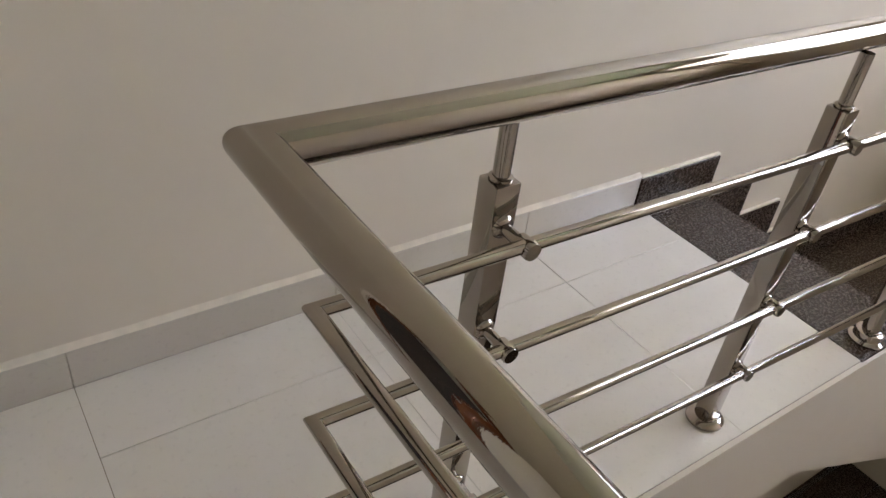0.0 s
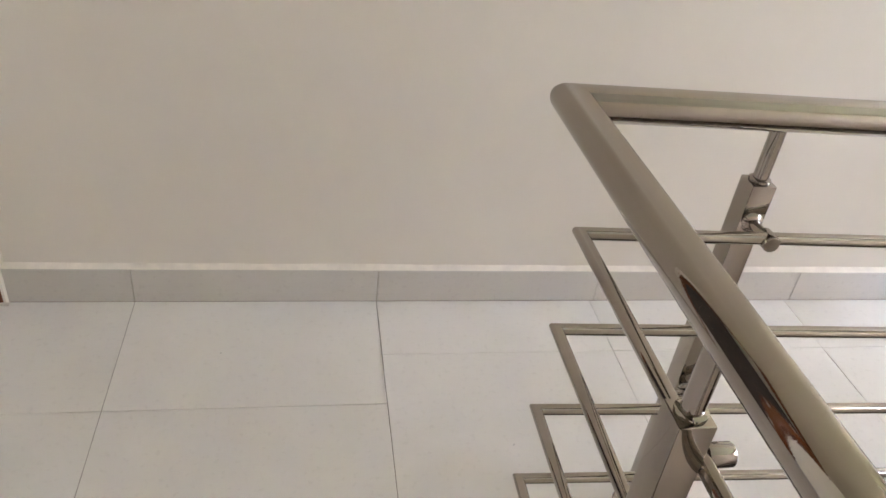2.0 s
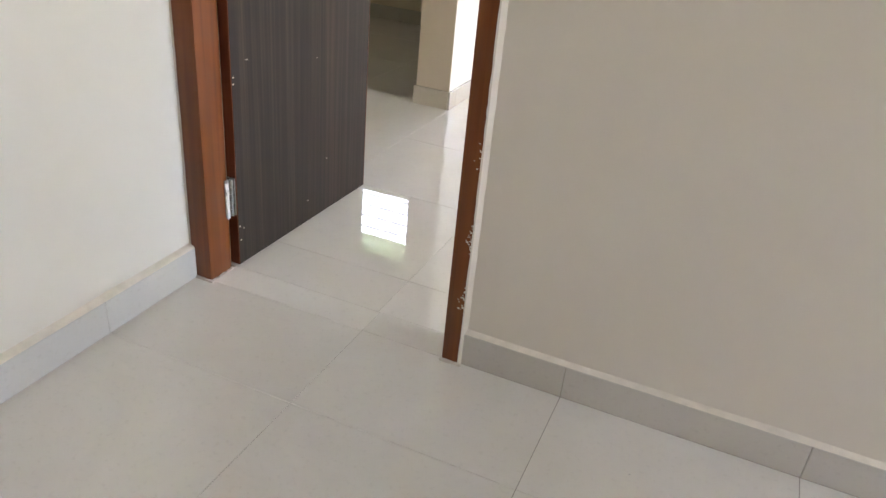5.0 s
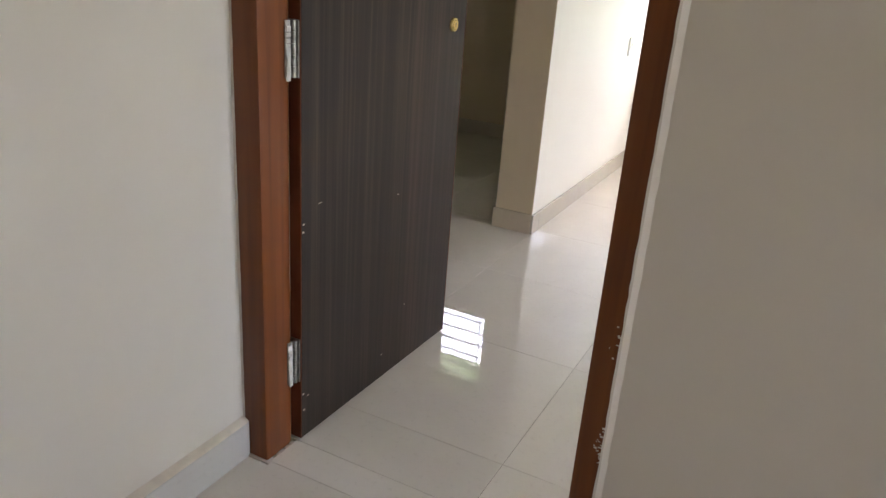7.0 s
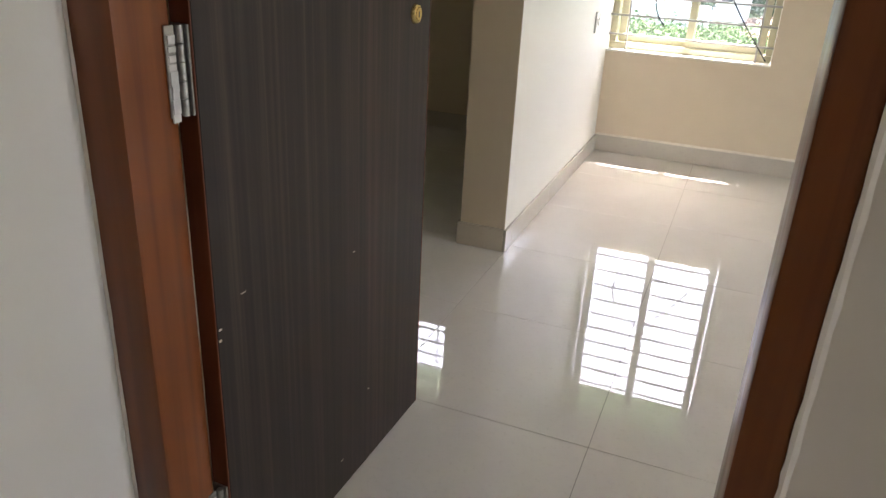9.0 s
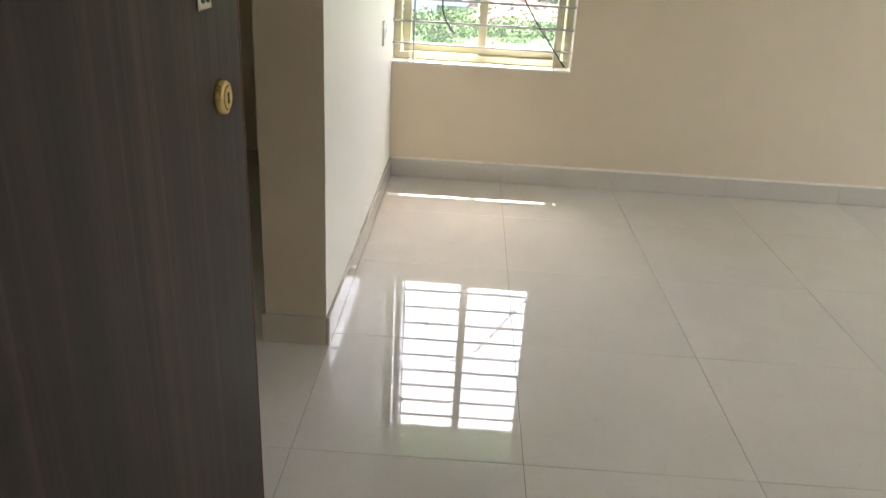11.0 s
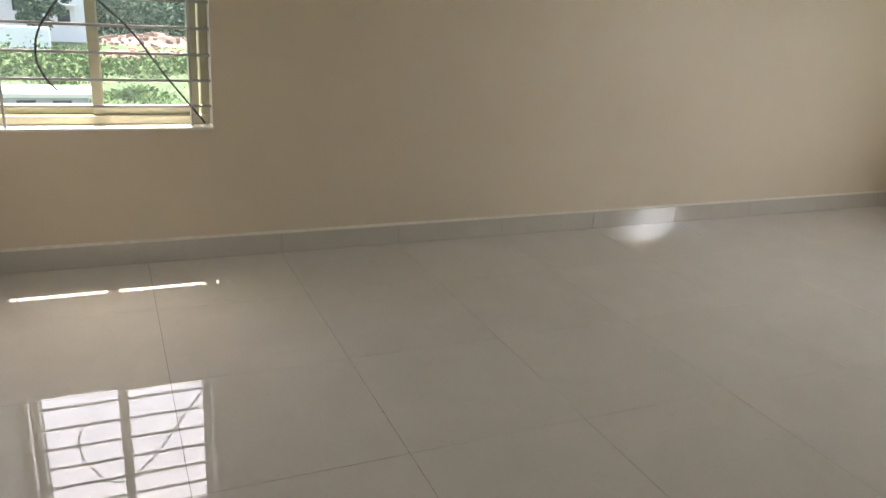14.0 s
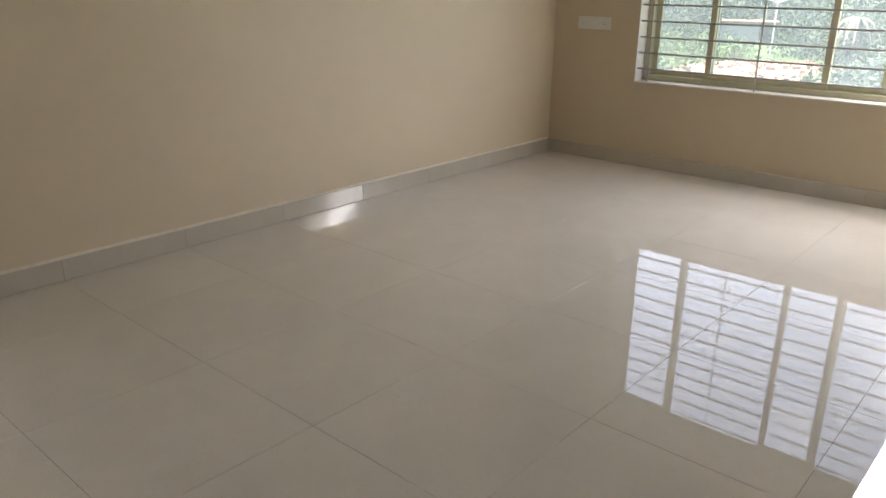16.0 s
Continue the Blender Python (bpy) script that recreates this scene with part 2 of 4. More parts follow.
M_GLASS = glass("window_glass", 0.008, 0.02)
# Stronger veil: washes out the view through the wide window as haze would.
M_GLASS_HAZY = glass("hazy_glass", 0.10, 0.17)
M_PLASTIC = plain("white_plastic", (0.78, 0.77, 0.74), 0.3, vary=0.02, relief=0)
M_MARK = plain("grey_marks", (0.25, 0.25, 0.25), 0.5, relief=0)
M_CABLE = plain("black_cable", (0.02, 0.022, 0.022), 0.45)
M_GRASS = grassland("grassland")
M_BARK = plain("bark", (0.12, 0.085, 0.06), 0.9, vary=0.3)
M_LEAF = foliage("leaf_green", (0.055, 0.105, 0.03), (0.12, 0.19, 0.065))
M_LEAF2 = foliage("leaf_blue_green", (0.06, 0.10, 0.07), (0.13, 0.185, 0.13))
M_HOUSE = paint("house_paint", (0.78, 0.77, 0.75), 0.8)
M_HOUSE2 = paint("ochre_paint", (0.72, 0.62, 0.42), 0.8)
M_FAR_DARK = plain("far_glass_and_shade", (0.05, 0.06, 0.07), 0.15)
M_ROOF = plain("grey_roof", (0.35, 0.35, 0.36), 0.8, vary=0.2)
M_SOIL = plain("red_soil", (0.27, 0.17, 0.115), 0.95, 0, 1.5, 0.3)
M_RUBBLE = plain("rubble", (0.24, 0.175, 0.135), 0.95, 0, 3, 0.3)
M_WEED = foliage("weed_green", (0.04, 0.09, 0.02), (0.11, 0.19, 0.055))
M_STRAW = plain("dry_frond", (0.50, 0.44, 0.34), 0.9, vary=0.2)


# ---------------------------------------------------------------- mesh helpers
def mesh_object(name, bm, material, smooth=False):
    me = bpy.data.meshes.new(name)
    bmesh.ops.recalc_face_normals(bm, faces=bm.faces)
    bm.to_mesh(me)
    bm.free()
    for mat in material if isinstance(material, (list, tuple)) else (material,):
        me.materials.append(mat)
    if smooth:
        me.polygons.foreach_set("use_smooth", [True] * len(me.polygons))
        me.set_sharp_from_angle(angle=radians(35))
    return new(name, me)


def part(name, bm, material, parent, label="", smooth=False):
    ob = mesh_object(name, bm, material, smooth)
    ob.parent = parent
    if label:
        tagged(ob, label)
    return ob


def thing(name, label, category, group="", kind="", at=(0, 0, 0)):
    ob = new(name)
    ob.empty_display_size = 0.1
    ob.location = at
    return tagged(ob, label, category, group, kind)


def box(x0, x1, y0, y1, z0, z1, bevel=0.0, segments=1, bm=None):
    own = bmesh.new()
    bmesh.ops.create_cube(own, size=1.0)
    for v in own.verts:
        v.co = Vector(((x0 + x1) / 2 + v.co.x * (x1 - x0), (y0 + y1) / 2 + v.co.y * (y1 - y0), (z0 + z1) / 2 + v.co.z * (z1 - z0)))
    if bevel:
        bmesh.ops.bevel(own, geom=own.edges[:], offset=bevel, segments=segments, affect="EDGES", profile=0.6)
    if bm is None:
        return own
    tmp = bpy.data.meshes.new("tmp")
    own.to_mesh(tmp)
    own.free()
    bm.from_mesh(tmp)
    bpy.data.meshes.remove(tmp)
    return bm


def tube(points, radius, sides=12, bm=None, caps=True):
    """A round bar along points, mitred at the bends."""
    bm = bm or bmesh.new()
    pts = [Vector(p) for p in points]
    rings = []
    ref = None
    for i, p in enumerate(pts):
        a = (p - pts[i - 1]).normalized() if i else (pts[1] - p).normalized()
        b = (pts[i + 1] - p).normalized() if i < len(pts) - 1 else a
        mid = (a + b).normalized()
        if ref is None:
            ref = Vector((0, 0, 1)) if abs(mid.z) < 0.9 else Vector((1, 0, 0))
        u = (ref - a * ref.dot(a)).normalized()
        w = a.cross(u)
        ring = []
        for k in range(sides):
            ang = 2 * math.pi * k / sides
            off = (u * math.cos(ang) + w * math.sin(ang)) * radius
            # slide along the incoming bar to the mitre plane
            d = off.dot(mid) / max(0.25, a.dot(mid))
            ring.append(bm.verts.new(p + off - a * d))
        ref = u
        rings.append(ring)
    for r, s in zip(rings, rings[1:]):
        for k in range(sides):
            bm.faces.new((r[k], r[(k + 1) % sides], s[(k + 1) % sides], s[k]))
    if caps:
        bm.faces.new(rings[0][::-1])
        bm.faces.new(rings[-1])
    return bm


def lathe(profile, sides=24, bm=None, m=None):
    """A solid of revolution about z from (radius, height) pairs."""
    bm = bm or bmesh.new()
    m = m or Matrix.Identity(4)
    rings = []
    for r, h in profile:
        rings.append([bm.verts.new(m @ Vector((r * math.cos(2 * math.pi * k / sides), r * math.sin(2 * math.pi * k / sides), h))) for k in range(sides)])
    for a, b in zip(rings, rings[1:]):
        for k in range(sides):
            bm.faces.new((a[k], a[(k + 1) % sides], b[(k + 1) % sides], b[k]))
    bm.faces.new(rings[0][::-1])
    bm.faces.new(rings[-1])
    return bm


def wall(name, axis, p0, p1, a0, a1, z0, z1, openings, materials, label, category="wall"):
    """An upright wall between planes p0 and p1 of axis, from a0 to a1 along it, with openings cut through. materials: low side, high side, reveals."""
    us = sorted({a0, a1, *[v for o in openings for v in o[:2]]})
    vs = sorted({z0, z1, *[v for o in openings for v in o[2:4]]})
    solid = {}
    for i in range(len(us) - 1):
        for j in range(len(vs) - 1):
            u, v = (us[i] + us[i + 1]) / 2, (vs[j] + vs[j + 1]) / 2
            solid[i, j] = not any(o[0] < u < o[1] and o[2] < v < o[3] for o in openings)
    bm = bmesh.new()
    made = {}

    def vert(p, i, j):
        if (p, i, j) not in made:
            co = (p, us[i], vs[j]) if axis == "x" else (us[i], p, vs[j])
            made[p, i, j] = bm.verts.new(co)
        return made[p, i, j]

    for (i, j), s in solid.items():
        if not s:
            continue
        for n, p in enumerate((p0, p1)):
            f = bm.faces.new([vert(p, i, j), vert(p, i + 1, j), vert(p, i + 1, j + 1), vert(p, i, j + 1)])
            f.material_index = n
        for di, dj, e in ((-1, 0, ((i, j), (i, j + 1))), (1, 0, ((i + 1, j), (i + 1, j + 1))), (0, -1, ((i, j), (i + 1, j))), (0, 1, ((i, j + 1), (i + 1, j + 1)))):
            if not solid.get((i + di, j + dj), False):
                f = bm.faces.new([vert(p0, *e[0]), vert(p0, *e[1]), vert(p1, *e[1]), vert(p1, *e[0])])
                f.material_index = 2
    return tagged(mesh_object(name, bm, materials), label, category, kind="structure")


# ---------------------------------------------------------------- the shell
CEIL = 2.9
WY0, WY1 = 0.016, 0.115          # wall between corridor and room
LX = -0.862                    # corridor's side wall
FAR = 3.845                    # room's far wall
FAR_OUT = 4.045
RIGHT = 4.772                  # room's side wall with the wide window
RIGHT_OUT = 4.972
DARK_X = -5.2                  # end of the unlit side room
SOUTH = -2.95
STAIR_X = 4.75
ROOM3 = (M_ROOM, M_ROOM, M_ROOM)
DOOR = (-0.862, 0.054, -0.2, 2.12)
W1 = (-0.868, 0.042, 0.603, 2.08)
W2 = (0.75, 3.138, 0.603, 2.08)
W3 = (-2.50, -1.745, 1.47, 2.28)
W4 = (-2.55, -0.25, 0.95, 2.60)

wall("wall_door", "y", WY0, WY1, LX, RIGHT, -2.3, CEIL, [DOOR], (M_CORRIDOR, M_ROOM, M_CORRIDOR), "cream painted plaster wall with a doorway")
wall("wall_far", "y", FAR, FAR_OUT, DARK_X, RIGHT_OUT, -0.15, CEIL, [W1, W3], (M_ROOM, M_RENDERED, M_SILL), "cream painted wall with a barred window")
wall("wall_right", "x", RIGHT, RIGHT_OUT, WY1, FAR, -0.15, CEIL, [W2], (M_ROOM, M_RENDERED, M_SILL), "cream painted wall with a wide barred window")
wall("wall_corridor_side", "x", LX - 0.12, LX, SOUTH, WY0, -0.15, CEIL, [], (M_CORRIDOR, M_LIT_CREAM, M_CORRIDOR), "brightly lit painted corridor wall beside the door")
wall("wall_side_room", "x", DARK_X - 0.15, DARK_X, WY1 - 0.115, FAR_OUT, -0.15, CEIL, [], ROOM3, "plain wall of the unlit side room")
wall("wall_side_room_back", "y", WY0, WY1, DARK_X, LX - 0.002, -0.15, CEIL, [], ROOM3, "plain cream back wall of the room")
wall("wall_corridor_back", "y", SOUTH - 0.15, SOUTH, LX - 0.12, STAIR_X + 0.15, -2.3, CEIL, [], (M_CORRIDOR,) * 3, "plain cream wall behind the landing")
wall("wall_stair_end", "x", STAIR_X, STAIR_X + 0.15, SOUTH, WY0 - 0.002, -2.3, CEIL, [W4], (M_CORRIDOR, M_RENDERED, M_SILL), "cream stairwell wall with a window")
wall("wall_pier", "x", -1.062, -0.868, 2.045, FAR - 0.002, -0.002, CEIL, [], (M_ROOM, M_LIT_CREAM, M_ROOM), "cream painted wall end beside the side room")

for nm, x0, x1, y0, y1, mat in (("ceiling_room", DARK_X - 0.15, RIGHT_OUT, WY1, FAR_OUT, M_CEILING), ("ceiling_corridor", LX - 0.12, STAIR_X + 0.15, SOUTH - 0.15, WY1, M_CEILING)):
    tagged(mesh_object(nm, box(x0, x1, y0, y1, CEIL, CEIL + 0.15), mat), "flat dull-white painted ceiling, out of view", "ceiling", kind="structure")

SLAB_Y = -0.785               # landing's edge over the stairwell
SLAB_X = 1.165
GRANITE_X = 2.60
NOSE_X = 2.872
floor_room = tagged(mesh_object("floor_room", box(DARK_X, RIGHT, WY1, FAR, -0.15, -0.002), M_GROUT), "polished off-white vitrified tile floor of the room", "floor", kind="structure")
bm = box(LX, SLAB_X, SOUTH, WY1 - 0.001, -0.15, -0.002)
box(SLAB_X, GRANITE_X, SLAB_Y, 0.014, -0.15, -0.0035, bm=bm)
floor_corridor = tagged(mesh_object("floor_corridor", bm, M_GROUT), "off-white vitrified tile floor of the landing", "floor", kind="structure")

# beam and waist slab under the landing's edge
RISER, TREAD = 0.16, 0.262
outline = [(SLAB_X, -0.004), (NOSE_X - 0.004, -0.004)]
for n in range(4):
    outline += [(NOSE_X + TREAD * n - 0.004, -RISER * (n + 1) - 0.02), (NOSE_X + TREAD * (n + 1) - 0.004, -RISER * (n + 1) - 0.02)]
outline[-1] = (STAIR_X - 0.002, outline[-1][1])
outline += [(STAIR_X - 0.002, -0.98), (3.62, -0.98), (2.56, -0.40), (SLAB_X, -0.40)]
bm = bmesh.new()
lo = [bm.verts.new((x, SLAB_Y - 0.012, z)) for x, z in outline]
hi = [bm.verts.new((x, SLAB_Y + 0.10, z)) for x, z in outline]
bm.faces.new(lo)
bm.faces.new(hi[::-1])
for k in range(len(lo)):
    bm.faces.new((lo[k], lo[(k + 1) % len(lo)], hi[(k + 1) % len(lo)], hi[k]))
tagged(mesh_object("stair_beam", bm, M_CORRIDOR), "cream plastered edge beam of the stair landing", "stair beam", kind="structure")
bm = box(SLAB_X, SLAB_X + 0.012, SOUTH, SLAB_Y - 0.014, -0.40, -0.004)
tagged(mesh_object("landing_edge", bm, M_CORRIDOR), "cream plastered edge of the landing slab", "landing edge", kind="structure")
bm = bmesh.new()
for n in range(5):
    x0 = NOSE_X + TREAD * (n - 1) if n else GRANITE_X
    x1 = NOSE_X + TREAD * n if n < 4 else STAIR_X - 0.002
    z = -RISER * n
    box(x0 - (0.0 if n == 0 else 0.02), x1, SLAB_Y + 0.102, 0.014, z - 0.16, z - 0.022, bm=bm)
tagged(mesh_object("stair_core", bm, M_CORRIDOR), "plastered concrete core of the stairs", "stair core", kind="structure")
tagged(mesh_object("floor_below", box(SLAB_X, STAIR_X, SOUTH, -0.002, -2.3, -2.152), M_GRANITE), "dark granite floor of the flight below", "floor", kind="structure")
tagged(mesh_object("wall_below", box(SLAB_X - 0.12, SLAB_X - 0.002, SOUTH, -0.002, -2.3, -0.155), M_CORRIDOR), "plain wall under the landing", "wall", kind="structure")

tagged(mesh_object("wall_under_flight", box(SLAB_X + 0.002, STAIR_X - 0.002, -0.40, -0.28, -2.15, -0.99), M_CORRIDOR), "plain cream wall under the stair flight", "wall", kind="structure")
tagged(mesh_object("skirting_below", box(SLAB_X + 0.002, STAIR_X - 0.002, -0.412, -0.4005, -2.1385, -2.03, 0.002), M_GRANITE), "dark granite skirting on the lower wall", "skirting", kind="structure")

# dark tiles of the floor below
tile_me = None
for i in range(6):
    for j in range(5):
        x0, y0 = SLAB_X + 0.01 + 0.6 * i, -0.01 - 0.6 * (j + 1)
        x1, y1 = min(x0 + 0.596, STAIR_X - 0.004), y0 + 0.596
        y0 = max(y0, SOUTH + 0.004)
        ob = mesh_object("dark_tile", box(x0, x1, y0, y1, -2.151, -2.139, 0.0015), M_GRANITE)
        ob.parent = bpy.data.objects["floor_below"]

# ---------------------------------------------------------------- stairs
stairs = thing("staircase", "dark polished granite stairs going down from the landing", "staircase", kind="structure")
for n in range(5):
    x0 = NOSE_X + TREAD * (n - 1) - 0.02 if n else GRANITE_X
    x1 = NOSE_X + TREAD * n if n < 4 else STAIR_X - 0.004
    z = -RISER * n
    part("tread", box(x0, x1, SLAB_Y - 0.004, 0.012, z - 0.021, z + (0.0 if n else 0.0005), 0.003), M_GRANITE, stairs, smooth=False)
    if n < 4:
        part("riser", box(x1 - 0.022, x1 - 0.006, SLAB_Y - 0.002, 0.012, z - RISER + 0.0005, z - 0.0215, 0.001), M_GRANITE, stairs)
    # stepped granite skirting on the wall
    s0 = GRANITE_X if n == 0 else x0 + 0.024
    s1 = NOSE_X + 0.105 if n == 0 else (x1 + 0.02 if n < 4 else x1)
    part("skirting_stone", box(s0 + (0.0 if n == 0 else 0.085), s1 + (0.0 if n in (0, 4) else 0.085), -0.002, 0.0155, z + 0.0015 - (RISER if n < 4 else 0) * (0.9 if n else 0.25), z + 0.094, 0.002), M_GRANITE, stairs)
    part("mortar_line", box(s0 + (0.0 if n == 0 else 0.085), s1 + (0.0 if n in (0, 4) else 0.085), 0.001, 0.0156, z + 0.0942, z + 0.103, 0.002), M_LIP, stairs)


# ---------------------------------------------------------------- steel railing
def railing():
    root = thing("stair_railing", "polished stainless steel railing with four thin rails round the stairwell", "railing", at=(1.107, -0.66, 0))
    off = Vector((1.107, -0.66, 0))

    def add(name, bm, parent=None, smooth=True, mat=M_STEEL):
        if parent is None:
            bmesh.ops.translate(bm, verts=bm.verts, vec=-off)
        return part(name, bm, mat, parent or root, smooth=smooth)

    hz = 0.858
    end_a = Vector((2.72, -0.715, hz + 0.012))
    add("handrail", tube([(1.107, SOUTH + 0.02, hz), (1.107, -0.66, hz), end_a, end_a + Vector((0.95, -0.01, -0.59))], 0.025, 28))
    for z in (0.69, 0.517, 0.345, 0.172):
        add("rail", tube([(1.146, SOUTH + 0.02, z), (1.137, -0.716, z), (2.735, -0.775, z * 1.02), (3.66, -0.785, z - 0.58)], 0.0095, 14))
    posts = [(1.416, -0.659, 0.0), (2.085, -0.712, 0.0), (1.110, -1.104, 0.0), (1.112, -1.80, 0.0), (1.112, -2.5, 0.0)]
    for n, (x, y, z0) in enumerate(posts):
        along_y = n > 1
        body = add("post", box(x - 0.019, x + 0.019, y - 0.019, y + 0.019, z0 + 0.004, 0.75, 0.002, 2))
        o = Vector((0, 0, 0)) - off

        def sub(name, bm, mat=M_STEEL):
            bmesh.ops.translate(bm, verts=bm.verts, vec=o)
            ob = mesh_object(name, bm, mat, True)
            ob.parent = body
            return ob

        sub("pin", tube([(x, y, 0.748), (x, y, hz - 0.015)], 0.0115, 16))
        sub("collar", lathe([(0.016, 0.0), (0.016, 0.004), (0.0125, 0.006)], 18, m=pose(x, y, 0.7505)))
        sub("flange", lathe([(0.042, 0.0), (0.042, 0.006), (0.036, 0.013), (0.028, 0.017)], 28, m=pose(x, y, z0 + 0.001)))
        for z in (0.69, 0.517, 0.345, 0.172):
            if n == 1:
                z *= 1.012
            if along_y:
                a, b = (x + 0.018, y, z), (x + 0.062, y, z)
                turn_m = pose(x + 0.052, y, z, 0, 90, 0)
            else:
                bar_y = -0.716 - 0.059 * (x - 1.137) / 1.598
                a, b = (x, y - 0.018, z), (x, bar_y - 0.012, z)
                turn_m = pose(x, bar_y - 0.004, z, 90, 0, 0)
            sub("clip", tube([a, b], 0.0085, 14))
            sub("clip_cap", lathe([(0.0125, -0.018), (0.0128, -0.016), (0.0128, 0.008), (0.0118, 0.0095)], 20, m=turn_m))
            sub("saddle", lathe([(0.017, 0.0), (0.015, 0.004), (0.009, 0.008)], 18, m=pose(x + 0.0185, y, z, 0, 90, 0) if along_y else pose(x, y - 0.0185, z, 90, 0, 0)))
    newel = add("newel_post", tube([(2.69, -0.742, 0.004), (2.69, -0.722, hz)], 0.022, 24))
    ob = mesh_object("flange", lathe([(0.045, 0.0), (0.045, 0.006), (0.036, 0.012), (0.034, 0.03), (0.026, 0.034)], 28, m=pose(2.69 - off.x, -0.742 - off.y, 0.001)), M_STEEL, True)
    ob.parent = newel


railing()


# ---------------------------------------------------------------- the door
def door():
    root = thing("door_1", "open dark wood-laminate door in a varnished brown frame", "door", kind="structure", at=(0, 0, 0))
    frame_l = part("door_frame_jamb", box(LX + 0.001, -0.787, -0.003, 0.098, 0.0005, 2.055, 0.006, 2), M_FRAME, root, "varnished red-brown timber jamb", True)
    part("door_stop", box(LX + 0.001, -0.805, 0.099, 0.118, 0.0005, 2.055, 0.002), M_LIPPING, root)
    frame_r = part("door_frame_jamb", box(0.0015, 0.053, -0.003, 0.118, 0.0005, 2.055, 0.005, 2), M_FRAME, root, "varnished red-brown timber jamb", True)
    part("door_frame_head", box(LX + 0.001, 0.053, -0.003, 0.118, 2.0555, 2.119, 0.006, 2), M_FRAME, root, "varnished red-brown timber head", True)
    leaf = part("door_leaf", box(-0.806, -0.7712, 0.122, 0.902, 0.006, 2.045, 0.0015), M_LAMINATE, root, "dark streaked wood-grain laminate leaf")
    for nm, y0, y1 in (("edge_strip", 0.1185, 0.1215), ("edge_strip", 0.9025, 0.9055)):
        ob = mesh_object(nm, box(-0.806, -0.7708, y0, y1, 0.006, 2.045, 0.0008), M_LIPPING)
        ob.parent = leaf
    rnd = random.Random(5)
    for z in (0.248, 1.038, 1.80):
        hinge = mesh_object("hinge", box(-0.7865, -0.7835, 0.082, 0.1005, z - 0.0625, z + 0.0625, 0.0008), M_ZINC)
        bm = box(-0.803, -0.773, 0.1142, 0.118, z - 0.0625, z + 0.0625, 0.0008)
        pl = mesh_object("hinge_plate", bm, M_ZINC)
        pl.parent = leaf
        hinge.parent = leaf
        kn = bmesh.new()
        for k in range(5):
            tube([(-0.781, 0.107, z - 0.0625 + 0.025 * k + 0.0006), (-0.781, 0.107, z - 0.0625 + 0.025 * (k + 1) - 0.0006)], 0.0055, 12, bm=kn)
        k_ob = mesh_object("hinge_knuckle", kn, M_ZINC, True)
        k_ob.parent = leaf
        smear = bmesh.new()
        for k in range(9):
            zz, hh = z - 0.06 + 0.013 * k, 0.004 + 0.006 * rnd.random()
            box(-0.7842, -0.7825 + 0.002 * rnd.random(), 0.083 + 0.004 * rnd.random(), 0.099, zz - hh, zz + hh, 0.0006, bm=smear)
        sm = mesh_object("paint_smear", smear, M_SMEAR)
        sm.parent = leaf
        for dz in (-0.038, 0.0, 0.038):
            s = mesh_object("screw", lathe([(0.0042, 0.0), (0.0042, 0.0012), (0.002, 0.0016)], 10, m=pose(-0.788, 0.1142, z + dz, 90, 0, 0)), M_ZINC, True)
            s.parent = leaf
    face = -0.7712
    lock = mesh_object("lock_cylinder", lathe([(0.0215, 0.0), (0.0215, 0.003), (0.019, 0.008), (0.0145, 0.0095), (0.0142, 0.0075), (0.0135, 0.0075), (0.013, 0.0105)], 32, m=pose(face, 0.822, 1.060, 0, 90, 0)), M_BRASS, True)
    lock.parent = leaf
    tagged(lock, "round brass lock cylinder")
    slot = mesh_object("keyway", box(face + 0.0102, face + 0.0112, 0.8208, 0.8232, 1.0535, 1.0665), M_BLACK)
    slot.parent = leaf
    bm = box(face + 0.045, face + 0.056, 0.774, 0.798, 1.20, 1.52, 0.004, 2)
    handle = mesh_object("pull_handle", bm, M_CHROME, True)
    handle.parent = leaf
    tagged(handle, "chrome and black pull handle")
    bm = box(face + 0.030, face + 0.0445, 0.774, 0.798, 1.197, 1.523, 0.003, 2)
    for z in (1.205, 1.49):
        box(face + 0.004, face + 0.032, 0.771, 0.801, z, z + 0.026, 0.003, 2, bm=bm)
    core = mesh_object("handle_core", bm, M_BLACK, True)
    core.parent = leaf
    for z in (1.172, 1.52):
        pl = mesh_object("handle_plate", box(face + 0.0002, face + 0.0045, 0.768, 0.804, z - 0.012, z + 0.03, 0.002), M_CHROME)
        pl.parent = leaf
        for dy in (-0.007, 0.007):
            s = mesh_object("screw", lathe([(0.0045, 0.0), (0.0045, 0.001), (0.002, 0.0015)], 12, m=pose(face + 0.0045, 0.786 + dy, z, 0, 90, 0)), M_BLACK, True)
            s.parent = leaf
    scr = bmesh.new()
    for k in range(5):
        y, z = 0.128 + 0.5 * rnd.random() ** 2, 0.05 + 1.0 * rnd.random()
        ln, th = 0.004 + 0.010 * rnd.random(), 0.0006 + 0.0008 * rnd.random()
        box(-0.7713, -0.77085, y, y + ln, z, z + th * 2, bm=scr)
    for y, z in ((0.126, 0.62), (0.124, 0.60), (0.127, 0.09), (0.124, 0.14)):
        box(-0.7713, -0.7704, y, y + 0.007, z, z + 0.004, 0.0008, bm=scr)
    ob = mesh_object("chip_marks", scr, M_FILLER)
    ob.parent = leaf
    hinge_line = Matrix.Translation((-0.781, 0.107, 0))
    leaf.matrix_basis = hinge_line @ pose(0, 0, 0, 0, 0, -1.4) @ hinge_line.inverted()
